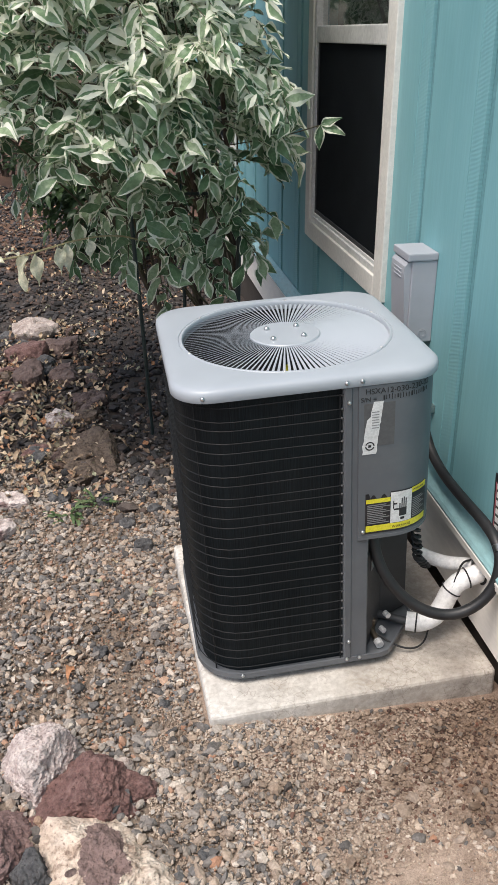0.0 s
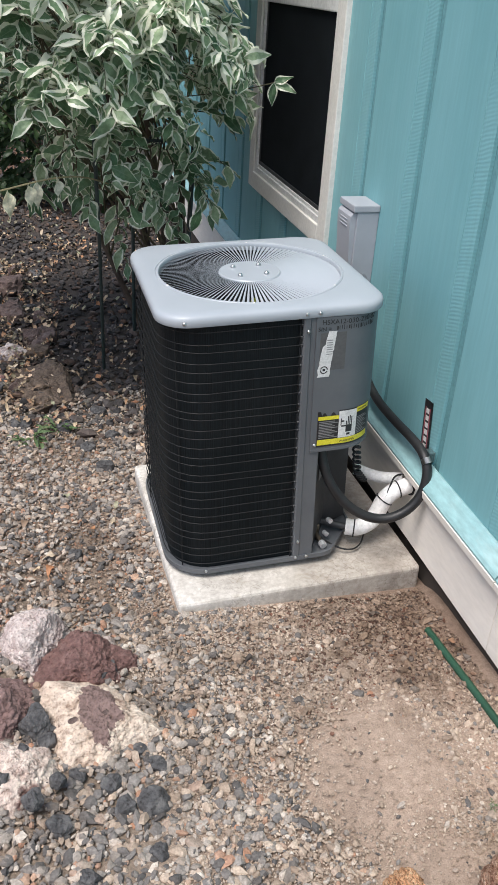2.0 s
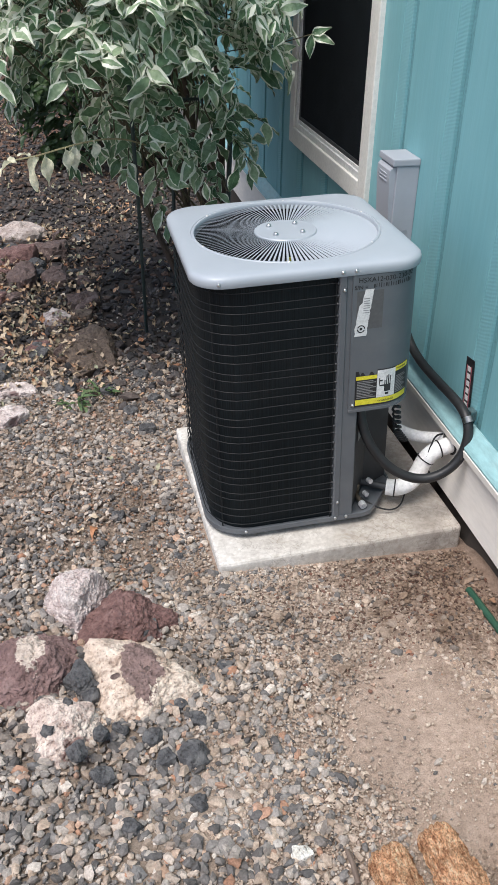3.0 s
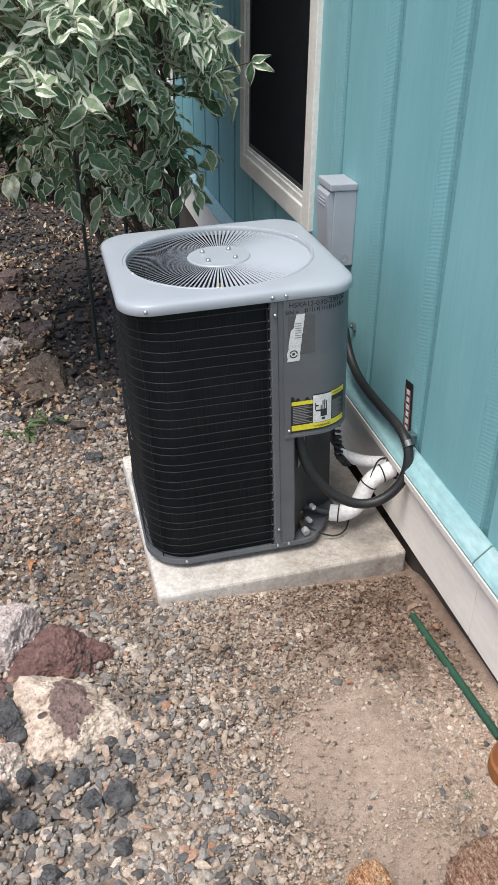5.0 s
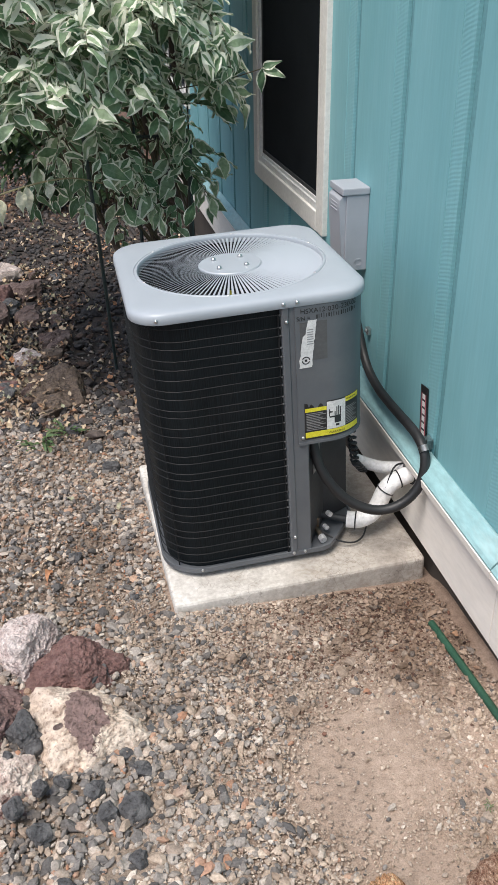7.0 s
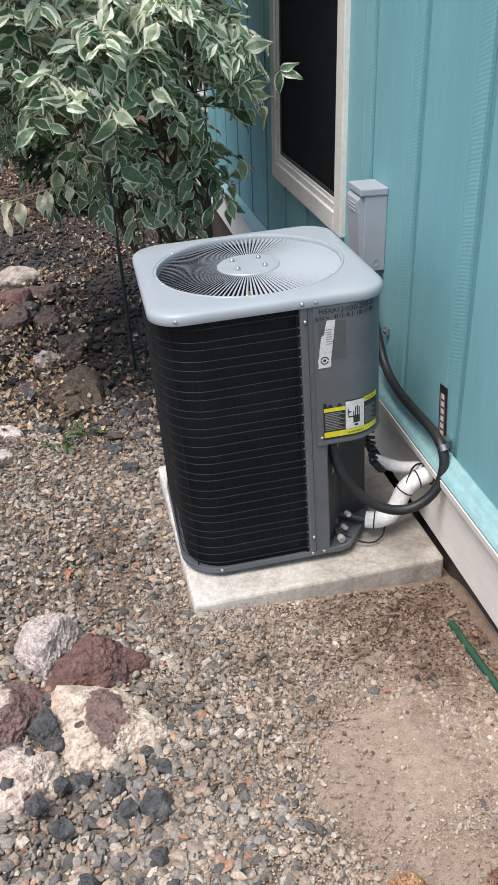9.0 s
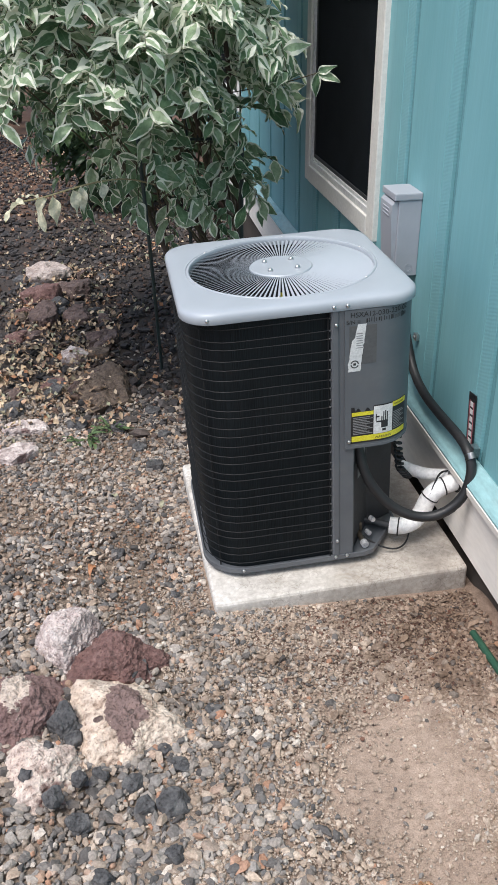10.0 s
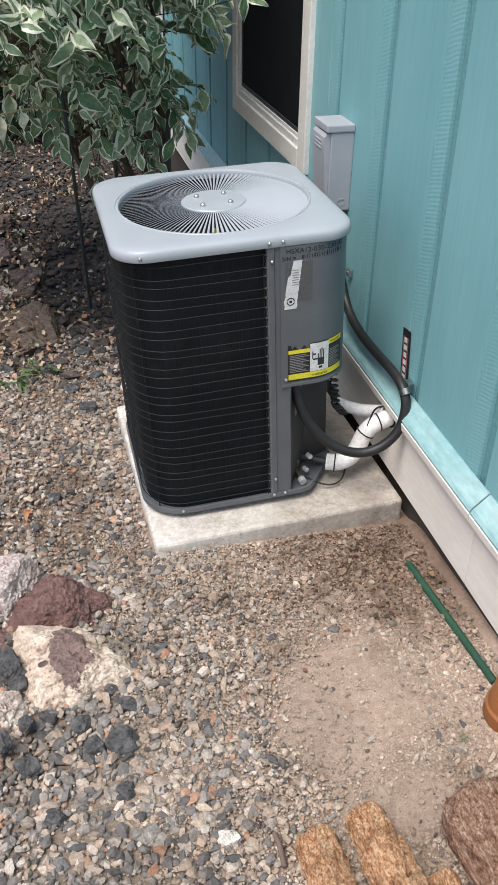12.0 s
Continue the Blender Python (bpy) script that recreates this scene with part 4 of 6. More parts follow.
def panel_words(name, words, s, z, size, mat, parent, out=0.0018, tilt=0.0, jitter=0.0, spacing=1.0):
    """Lettering that follows the bent panel."""
    me = text_mesh(words, size, 0.0001, spacing)
    rnd = random.Random(words)
    for v in me.vertices:
        x, y = v.co.x, v.co.y
        wob = jitter * math.sin(x * 300 + rnd.random() * 0.1)
        v.co = on_panel(s + x, z + y + x * tilt + wob, out + v.co.z)
    me.materials.append(mat)
    ob = new(name, me)
    ob.parent = parent
    return ob


panel_words("lettering", "WARNING", S0 + 0.066, SZ0 + 0.0095, 0.0095, M_LBLACK, sticker)
panel_words("lettering", "WARNING", S0 + 0.117, SZ1 - 0.0105, 0.0075, M_LBLACK, sticker)
panel_words("model_number", "HSXA12-030-230-02", 0.014, PZ1 - 0.02, 0.0185, M_INK, panel, 0.0009, 0.0, 0.0007)
panel_words("serial_prefix", "S/N =", 0.004, PZ1 - 0.038, 0.0155, M_INK, panel, 0.0009, 0.02, 0.0007)
for k in range(18):
    s = 0.056 + 0.0064 * k
    part("marker_stroke", panel_strip(s, s + (0.0016, 0.0036)[k % 5 == 0], PZ1 - 0.037 + 0.001 * (k % 3), PZ1 - 0.0265 + 0.001 * (k % 4), 0.0009, 0.0005, 2), M_INK, panel)

# remains of a paper label on its darker ghost
part("label_ghost", panel_strip(0.012, 0.084, 0.628, 0.735, 0.0006, 0.0005, 6), M_PATCH, panel, "dark square left by a label")
bm = bmesh.new()
rows = []
for i in range(19):
    f = i / 18
    z = 0.609 + 0.13 * f
    a = 0.008 + 0.02 * f ** 1.4 + 0.0035 * noise.noise((f * 9, 1, 0)) + (0.006 if f > 0.68 else 0)
    b = 0.041 + 0.016 * f + 0.0035 * noise.noise((f * 8, 5, 0)) - (0.004 if 0.52 < f < 0.6 else 0)
    rows.append([on_panel(a, z, 0.0007), on_panel(a, z, 0.0012), on_panel(b, z, 0.0012), on_panel(b, z, 0.0007)])
loft(rows, bm, True, True)
paper = part("torn_label", bm, M_PAPER, panel, "torn white paper label")
for k in range(7):
    part("print_line", panel_strip(0.03, 0.047, 0.674 + 0.0065 * k, 0.676 + 0.0065 * k, 0.0016, 0.0003, 3), M_LGREY, paper)
bm = bmesh.new()
for k in range(20):
    if k % 10 == 9:
        continue
    a0, a1 = [2 * math.pi * (k + q) / 20 for q in (0, 1)]
    q = [on_panel(0.026 + r * math.cos(a), 0.63 + r * math.sin(a), 0.0017) for a, r in ((a0, 0.0082), (a1, 0.0082), (a1, 0.0112), (a0, 0.0112))]
    bm.faces.new([bm.verts.new(p) for p in q])
panel_strip(0.0225, 0.0295, 0.6265, 0.633, 0.0015, 0.0003, 2, bm=bm)
part("round_mark", bm, M_LBLACK, paper)

# screws along the front
for u, z in ((0.072, TOP - 0.021), (0.107, TOP - 0.02), (0.078, TOP - 0.069), (0.079, 0.07), (0.074, 0.013), (0.108, 0.013), (-0.245, TOP - 0.021), (-0.2, 0.009), (0.112, 0.4)):
    y = -LIDH - 0.001 if z > TOP - 0.04 else -HALF - 0.0085
    bm = bmesh.new()
    bmesh.ops.create_uvsphere(bm, u_segments=8, v_segments=5, radius=0.0052)
    part("screw", bm, M_STEEL, ac, "domed steel screw", True, pose(u, y + (0.0 if u > -0.2 else 0.004), z))


# ---- refrigerant lines and conduit ----
def build_lines():
    line = thing("suction_line", "white foam-insulated refrigerant pipe with black ties", "pipe")
    pts = [(-0.222, -0.24, 0.114), (-0.19, -0.255, 0.114), (-0.15, -0.258, 0.13), (-0.125, -0.252, 0.165), (-0.112, -0.25, 0.205), (-0.085, -0.25, 0.237), (-0.03, -0.25, 0.255)]
    part("insulation", tube(pts, 0.0262, 16, smooth_path=3), M_WHITE_FOAM, line, smooth=True)
    part("copper_stub", tube([(-0.335, -0.17, 0.112), (-0.28, -0.2, 0.112), (-0.222, -0.24, 0.114)], 0.011, 10), M_INNER, line, "dark copper stub", True)
    for p, d in (((-0.198, -0.252, 0.114), (0.9, -0.4, 0)), ((-0.108, -0.25, 0.21), (0.5, 0, 0.8)), ((-0.068, -0.25, 0.243), (0.9, 0, 0.25))):
        q = Vector(d).to_track_quat("Z", "Y").to_matrix().to_4x4()
        ring = [(0.0274 * math.cos(2 * math.pi * k / 20), 0.0274 * math.sin(2 * math.pi * k / 20), 0) for k in range(21)]
        part("cable_tie", tube(ring, 0.0022, 5), M_BLACK, line, "black cable tie", m=Matrix.Translation(p) @ q)
    other = thing("liquid_line", "short white insulated line entering the skirt board", "pipe")
    part("insulation", tube([(-0.15, -0.1, 0.235), (-0.115, -0.13, 0.228), (-0.08, -0.165, 0.232), (-0.03, -0.205, 0.25)], 0.019, 12, smooth_path=2), M_WHITE_FOAM, other, smooth=True)
    part("wire", tube([(-0.03, -0.2, 0.262), (-0.07, -0.22, 0.275), (-0.1, -0.255, 0.255), (-0.115, -0.27, 0.225), (-0.135, -0.25, 0.2)], 0.003, 6, smooth_path=2), M_BLACK, other, "thin grey control wire", True)
    sleeve = thing("pipe_sleeve", "dark disc painted as the shaded pipe hole in the skirt board", "sleeve")
    # solid disc, its dark colour standing for the shaded hole
    part("ring", disc(0.034, 0.006, 20, 0.001), M_INTERIOR_SHADE, sleeve, m=pose(-0.0235, -0.245, 0.252, 0, -90, 0))
    whip = thing("conduit", "thick black flexible electrical conduit looping to the wall", "conduit")
    pts = [(-0.06, 0.33, 0.70), (-0.05, 0.27, 0.6), (-0.035, 0.235, 0.5), (-0.032, 0.17, 0.425), (-0.032, 0.06, 0.395), (-0.034, -0.1, 0.398), (-0.036, -0.25, 0.41), (-0.036, -0.325, 0.40), (-0.032, -0.352, 0.35), (-0.05, -0.36, 0.275), (-0.105, -0.36, 0.222), (-0.175, -0.35, 0.208), (-0.25, -0.33, 0.24), (-0.305, -0.31, 0.3), (-0.335, -0.29, 0.36), (-0.35, -0.27, 0.44), (-0.355, -0.24, 0.56)]
    part("hose", tube(pts, 0.0145, 14, smooth_path=2), M_BLACK, whip, smooth=True)
    clamp = thing("pipe_clamp", "shiny zinc strap clamp holding the conduit to the siding", "clamp")
    ring = [(0.0165 * math.cos(2 * math.pi * k / 20), 0.0165 * math.sin(2 * math.pi * k / 20)) for k in range(21)]
    bm = loft([[(x, y, z) for x, y in ring[:-1]] for z in (-0.009, 0.009)])
    bmesh.ops.solidify(bm, geom=bm.faces[:], thickness=0.0015)
    part("strap", bm, M_STEEL, clamp, smooth=True, m=Matrix.Translation((-0.034, -0.335, 0.393)) @ Vector((0.1, -0.5, -0.55)).to_track_quat("Z", "Y").to_matrix().to_4x4())
    part("ear", block((-0.02, -0.318, 0.375), (-0.0005, -0.288, 0.405), 0.001), M_STEEL, clamp)
    part("screw", disc(0.006, 0.004, 8, 0.0015), M_STEEL, clamp, m=pose(-0.02, -0.303, 0.393, 0, -90, 0))
    strap = thing("small_strap", "small zinc strap with screw on the siding", "clamp")
    part("plate", block((-0.014, 0.222, 0.508), (-0.0005, 0.246, 0.532), 0.003), M_STEEL, strap)
    part("screw", disc(0.006, 0.005, 8, 0.002), M_STEEL, strap, m=pose(-0.014, 0.234, 0.52, 0, -90, 0))
    loop = thing("control_cable", "black corrugated cable sleeve hanging from the service panel", "cable")
    pts = []
    base = [Vector(p) for p in ((-0.22, -0.21, 0.47), (-0.21, -0.22, 0.38), (-0.19, -0.2, 0.29), (-0.15, -0.17, 0.235))]
    for i in range(121):
        f = i / 120 * 3
        k = min(int(f), 2)
        c = base[k].lerp(base[k + 1], f - k)
        a = i * 2 * math.pi / 9
        pts.append(c + Vector((0.011 * math.cos(a), 0.011 * math.sin(a), 0)))
    part("sleeve", tube(pts, 0.004, 6), M_BLACK, loop, smooth=True)
    valve = thing("service_valve", "small brass service valve with steel caps at the recess", "valve")
    part("body", block((-0.345, -0.245, 0.1), (-0.31, -0.21, 0.135), 0.004), M_BRASS, valve)
    part("port", tube([(-0.325, -0.23, 0.11), (-0.318, -0.29, 0.1)], 0.008, 10), M_BRASS, valve, smooth=True)
    part("cap", tube([(-0.318, -0.288, 0.1), (-0.315, -0.305, 0.098)], 0.0115, 8), M_CAP, valve, "bright steel cap", True)
    part("cap", tube([(-0.285, -0.24, 0.15), (-0.28, -0.256, 0.151)], 0.008, 8), M_CAP, valve, "bright steel cap", True)
    part("cap", tube([(-0.297, -0.25, 0.11), (-0.292, -0.266, 0.11)], 0.0075, 8), M_CAP, valve, "bright steel cap", True)
    part("wire", tube([(-0.31, -0.26, 0.1), (-0.27, -0.29, 0.078), (-0.22, -0.3, 0.064), (-0.18, -0.28, 0.066), (-0.16, -0.25, 0.09)], 0.0028, 6, smooth_path=2), M_BLACK, valve, "thin dark wire", True)


build_lines()


# ---- disconnect box and tag on the wall ----
def build_disconnect():
    b = thing("disconnect_box", "grey steel electrical disconnect box on teal siding", "electrical box")
    y0, y1 = 0.305, 0.43
    part("body", block((-0.076, y0, 0.708), (-0.0005, y1, 0.953), 0.003), M_BOX, b)
    part("hood", block((-0.092, y0 - 0.004, 0.9535), (-0.0005, y1 + 0.006, 0.976), 0.004), M_BOX, b, "grey folded rain hood")
    prof = [(-0.0765, 0.716), (-0.084, 0.722), (-0.089, 0.79), (-0.098, 0.915), (-0.097, 0.938), (-0.088, 0.949), (-0.0765, 0.95)]
    cover = part("cover", loft([[(x, y, z) for x, z in prof] for y in (y0 + 0.006, y1 - 0.004)], cap_first=True, cap_last=True), M_BOX, b, "bulged grey front cover")
    for k in range(3):
        part("rib", block((-0.0995, y0 + 0.03, 0.9 + 0.011 * k), (-0.096, y1 - 0.03, 0.904 + 0.011 * k), 0.0008), M_BOX, cover)
    for r in (0.013, 0.009):
        ring = [(r * math.cos(2 * math.pi * k / 24), r * math.sin(2 * math.pi * k / 24), 0) for k in range(25)]
        part("knockout", tube(ring, 0.001, 5), M_BOX, b, m=pose(-0.03, y0 - 0.0005, 0.735, 90, 0, 0))
    tag = thing("name_tag", "thin black tag with worn red print on the siding", "tag")
    m = Matrix.Translation((-0.003, -0.243, 0.455)) @ Matrix.Rotation(radians(-7), 4, "X")
    part("plate", block((-0.002, -0.024, -0.082), (0.001, 0.024, 0.082), 0.0008), M_LBLACK, tag, m=m)
    for k in range(6):
        part("print_bar", block((-0.0028, -0.009, -0.07 + 0.0225 * k), (-0.0021, 0.009, -0.055 + 0.0225 * k)), M_PAPER, tag, "worn white bar", m=m)
    for y in (-0.015, 0.0125):
        part("print_line", block((-0.0028, y, -0.072), (-0.0021, y + 0.0025, 0.06)), M_PINK, tag, "faded red line", m=m)


build_disconnect()


# ---- rocks ----
def rock(name, label, x, y, size, mat, seed, rz=0.0, sink=0.3, tilt=(0, 0), group="rocks", category="rock", facets=6, detail=4, sides=(), lift=0.0):
    bm = bmesh.new()
    bmesh.ops.create_icosphere(bm, subdivisions=detail, radius=1.0)
    rnd = random.Random(seed)
    planes = []
    for k in range(facets):
        a = 2 * math.pi * (k + rnd.uniform(-0.3, 0.3)) / facets
        n = Vector((math.cos(a), math.sin(a), rnd.uniform(-0.1, 0.55))).normalized()
        planes.append((n, rnd.uniform(0.55, 0.95)))
    if sides:
        planes = [(Vector((math.cos(radians(a)), math.sin(radians(a)), up)).normalized(), k) for a, k, up in sides]
    for _ in range(3):
        planes.append((Vector((rnd.uniform(-0.45, 0.45), rnd.uniform(-0.45, 0.45), 1)).normalized(), rnd.uniform(0.42, 0.62)))
    off = Vector((seed * 3.1, seed * 1.7, 0))
    for v in bm.verts:
        d = v.co.normalized()
        r = 1.0
        for n, k in planes:
            c = d.dot(n)
            if c > 0.01:
                r = min(r, k / c)
        p = Vector((d.x * r * size[0] / 2, d.y * r * size[1] / 2, d.z * r * size[2] / 2))
        k = min(size) / 0.16
        q = p / k + off
        h = 0.014 * noise.noise(q * 11) + 0.010 * noise.noise(q * 27) + 0.006 * noise.noise(q * 60) + 0.003 * noise.noise(q * 130)
        pit = noise.noise(q * 20 + Vector((5, 5, 5)))
        if pit > 0.35:
            h -= 0.03 * (pit - 0.35)
        v.co = p + k * h * Vector((d.x, d.y, 0.8 + 0.2 * d.z)).normalized()
    ob = new(name, finish(name, bm, mat, False))
    ob.matrix_basis = pose(x, y, grade(x, y) + lift + size[2] * (0.5 - sink), tilt[0], tilt[1], rz)
    return tagged(ob, label, category, group)


def cut_rock(label, x, y, sides, height, lean, mat, seed, detail=5):
    """A broken rock: upright break faces round a leaning top, worn edges, sunk in the ground."""
    bm = bmesh.new()
    bmesh.ops.create_icosphere(bm, subdivisions=detail, radius=1.0)
    rnd = random.Random(seed)
    planes = [(Vector((math.cos(radians(a)), math.sin(radians(a)), rnd.uniform(0.15, 0.6))).normalized(), d * rnd.uniform(1.0, 1.14)) for a, d in sides]
    top = Vector((math.tan(radians(lean[1])), -math.tan(radians(lean[0])), 1)).normalized()
    planes.append((top, height))
    for k in range(9):
        a, q = rnd.uniform(0, 2 * math.pi), rnd.uniform(0.4, 1.1)
        planes.append((Vector((q * math.cos(a), q * math.sin(a), 1)).normalized(), height * rnd.uniform(1.0, 1.25)))
    planes.append((Vector((0, 0, -1)), 0.05))
    off = Vector((seed * 3.1, seed * 1.7, 0))
    for v in bm.verts:
        d = v.co.normalized()
        # soft minimum over the break planes wears the edges
        acc = sum((max(d.dot(n), 0.0) / k) ** 26 for n, k in planes)
        p = d * acc ** (-1 / 26)
        q = p + off
        h = 0.009 * noise.noise(q * 13) + 0.007 * noise.noise(q * 34) + 0.005 * noise.noise(q * 75) + 0.0035 * noise.noise(q * 150) + 0.002 * noise.noise(q * 300)
        ledge = noise.noise(Vector((q.x * 16, q.y * 16, q.z * 40)))
        h -= 0.014 * max(0.0, ledge - 0.15)
        pit = noise.noise(q * 55 + Vector((5, 5, 5)))
        h -= 0.012 * max(0.0, pit - 0.3)
        v.co = p + d * h
    ob = new("rock", finish("rock", bm, mat, False))
    ob.matrix_basis = pose(x, y, grade(x, y) - 0.012)
    return tagged(ob, label, "rock", G)


G = "rocks by the gravel"
cut_rock("pink and white mottled rock half sunk in gravel", -1.185, -0.5, ((145, 0.082), (99, 0.105), (38, 0.097), (-28, 0.058), (-137, 0.088), (-160, 0.08)), 0.1, (-6, -10), M_ROCK_PINK, 1, 6)
cut_rock("dark maroon broken rock among gravel", -1.07, -0.605, ((164, 0.1), (132, 0.098), (62, 0.085), (10, 0.085), (-50, 0.085), (-100, 0.075)), 0.082, (10, 7), M_ROCK_MAROON, 2, 6)
cut_rock("small maroon rock chip beside larger rocks", -0.98, -0.6, ((120, 0.04), (60, 0.035), (0, 0.05), (-70, 0.035), (190, 0.05)), 0.045, (0, 14), M_ROCK_MAROON, 3)
cut_rock("large tan rock with a smooth brown face", -1.057, -0.815, ((97, 0.155), (70, 0.137), (6, 0.148), (-58, 0.124), (-101, 0.118), (-133, 0.12), (-171, 0.104), (145, 0.185)), 0.075, (4, 3), M_ROCK_TAN, 4, 6)
for x, y, q, z in ((-1.05, -0.81, 0.016, 0.055), (-1.03, -0.82, 0.022, 0.054), (-1.105, -0.83, 0.026, 0.052), (-1.03, -0.87, 0.014, 0.05)):
    rock("pebble", "small grey pebble lying on the tan rock", x, y, (q, q * 0.8, q * 0.7), M_ROCK_BROWN, int(q * 5000), 30, 0.3, group="pebbles on the tan rock", category="pebble", facets=5, detail=2, lift=z)
cut_rock("maroon rock with a pale patch and tan side", -1.3, -0.73, ((120, 0.112), (74, 0.107), (8, 0.1), (-34, 0.085), (-67, 0.085), (-96, 0.11), (180, 0.13)), 0.085, (-9, 4), M_ROCK_SPLIT, 5, 6)
cut_rock("pale pinkish crumbling rock among gravel", -1.234, -0.92, ((154, 0.09), (128, 0.088), (79, 0.092), (12, 0.075), (-40, 0.1), (-86, 0.094), (-130, 0.078)), 0.06, (-3, 8), M_ROCK_BUFF, 6, 6)
cut_rock("dark grey angular rock wedged between larger rocks", -1.185, -0.785, ((20, 0.034), (85, 0.045), (150, 0.04), (215, 0.036), (290, 0.045)), 0.062, (8, -12), M_BASALT, 7)
rock("rock", "small tan pebble rock on gravel", -1.0, -0.53, (0.06, 0.06, 0.04), M_ROCK_WHITE, 8, 5, 0.3, group=G)
for n, (x, y, q) in enumerate(((-1.165, -0.845, 0.045), (-1.15, -0.68, 0.03), (-1.0, -0.63, 0.04), (-1.03, -0.655, 0.045), (-1.2, -1.02, 0.05), (-1.15, -0.98, 0.04), (-1.26, -0.95, 0.035), (-1.22, -0.88, 0.03))):
    rock("rock", "small dark grey rock wedged between larger rocks", x, y, (q, q * 1.1, q), M_BASALT, 80 + n, 50 * n, 0.25, group=G, detail=3, lift=0.008 if n < 4 else 0.03)
G2 = "rocks bordering the mulch"
rock("rock", "chalky white layered rock on dark mulch", -1.44, 3.05, (0.34, 0.3, 0.2), M_ROCK_WHITE, 11, -20, 0.3, group=G2)
rock("rock", "reddish brown rock on dark mulch", -1.44, 2.6, (0.24, 0.3, 0.2), M_ROCK_MAROON, 12, 30, 0.35, group=G2)
rock("rock", "dark brown rock on dark mulch", -1.25, 2.72, (0.3, 0.26, 0.17), M_ROCK_BROWN, 13, 60, 0.35, group=G2)
rock("rock", "dark brown upright rock on dark mulch", -1.4, 2.2, (0.18, 0.24, 0.22), M_ROCK_BROWN, 14, 10, 0.35, group=G2)
rock("rock", "brown rock among dry leaves", -1.22, 2.2, (0.2, 0.26, 0.15), M_ROCK_BROWN, 15, -40, 0.35, group=G2)
rock("rock", "brown pink rock among dry leaves", -1.1, 1.85, (0.24, 0.2, 0.13), M_ROCK_BROWN, 16, 15, 0.35, group=G2)
rock("rock", "pale pinkish rock among dry leaves", -1.24, 1.62, (0.16, 0.2, 0.12), M_ROCK_PINK, 17, 15, 0.4, group=G2)
rock("rock", "dark grey rock among dry leaves", -1.3, 1.22, (0.15, 0.16, 0.11), M_BASALT, 18, 15, 0.35, group=G2)
rock("rock", "pinkish rock at the edge of the gravel", -1.42, 0.6, (0.22, 0.18, 0.1), M_ROCK_PINK, 19, 15, 0.4, group=G2)
rock("rock", "pinkish flat rock at the edge of the gravel", -1.4, 0.84, (0.2, 0.14, 0.09), M_ROCK_PINK, 20, -15, 0.4, group=G2)
rock("soil_clod", "crusted brown clod of soil and roots", -1.12, 1.2, (0.36, 0.62, 0.2), M_SOIL, 21, 8, 0.56, group="", category="soil", facets=9, detail=5)
for n in range(26):
    rr = random.Random(100 + n)
    x, y = -1.3 + rr.uniform(-0.3, 0.25), rr.uniform(0.75, 3.3)
    rock("rock", "small broken brown rock among dry leaves", x, y, (rr.uniform(0.07, 0.16), rr.uniform(0.07, 0.16), rr.uniform(0.06, 0.11)), rr.choice((M_ROCK_BROWN, M_BASALT, M_ROCK_BROWN, M_ROCK_MAROON, M_SOIL)), 100 + n, rr.uniform(0, 360), 0.3, group=G2, facets=5, detail=3)
G3 = "dark cobbles in the gravel"
for n, (x, y, s) in enumerate([(-0.95, -1.05, 0.072), (-1.01, -1.05, 0.055), (-1.15, -1.07, 0.06), (-1.105, -0.945, 0.042), (-0.93, -0.95, 0.05), (-0.964, -0.9, 0.04), (-1.034, -0.985, 0.05), (-0.84, -0.79, 0.035), (-0.96, -1.17, 0.045), (-1.1, -1.2, 0.05), (-0.9, 0.45, 0.07), (-0.95, 0.62, 0.06), (-1.02, 0.8, 0.08), (-0.88, 0.95, 0.07), (-1.2, 0.85, 0.09), (-0.85, 0.72, 0.06), (-1.05, -0.1, 0.05), (-0.89, -0.33, 0.03)]):
    rock("cobble", "dark grey rounded basalt cobble in gravel", x, y, (s * 1.1, s, s * 0.7), M_BASALT, 40 + n, 37 * n, 0.25, group=G3, category="stone", facets=6, detail=3)
rock("quartz_stone", "small white angular stone on gravel", -0.778, -1.318, (0.05, 0.045, 0.034), M_PALE_STONE, 70, 20, 0.2, group="", category="stone", facets=5, detail=3)


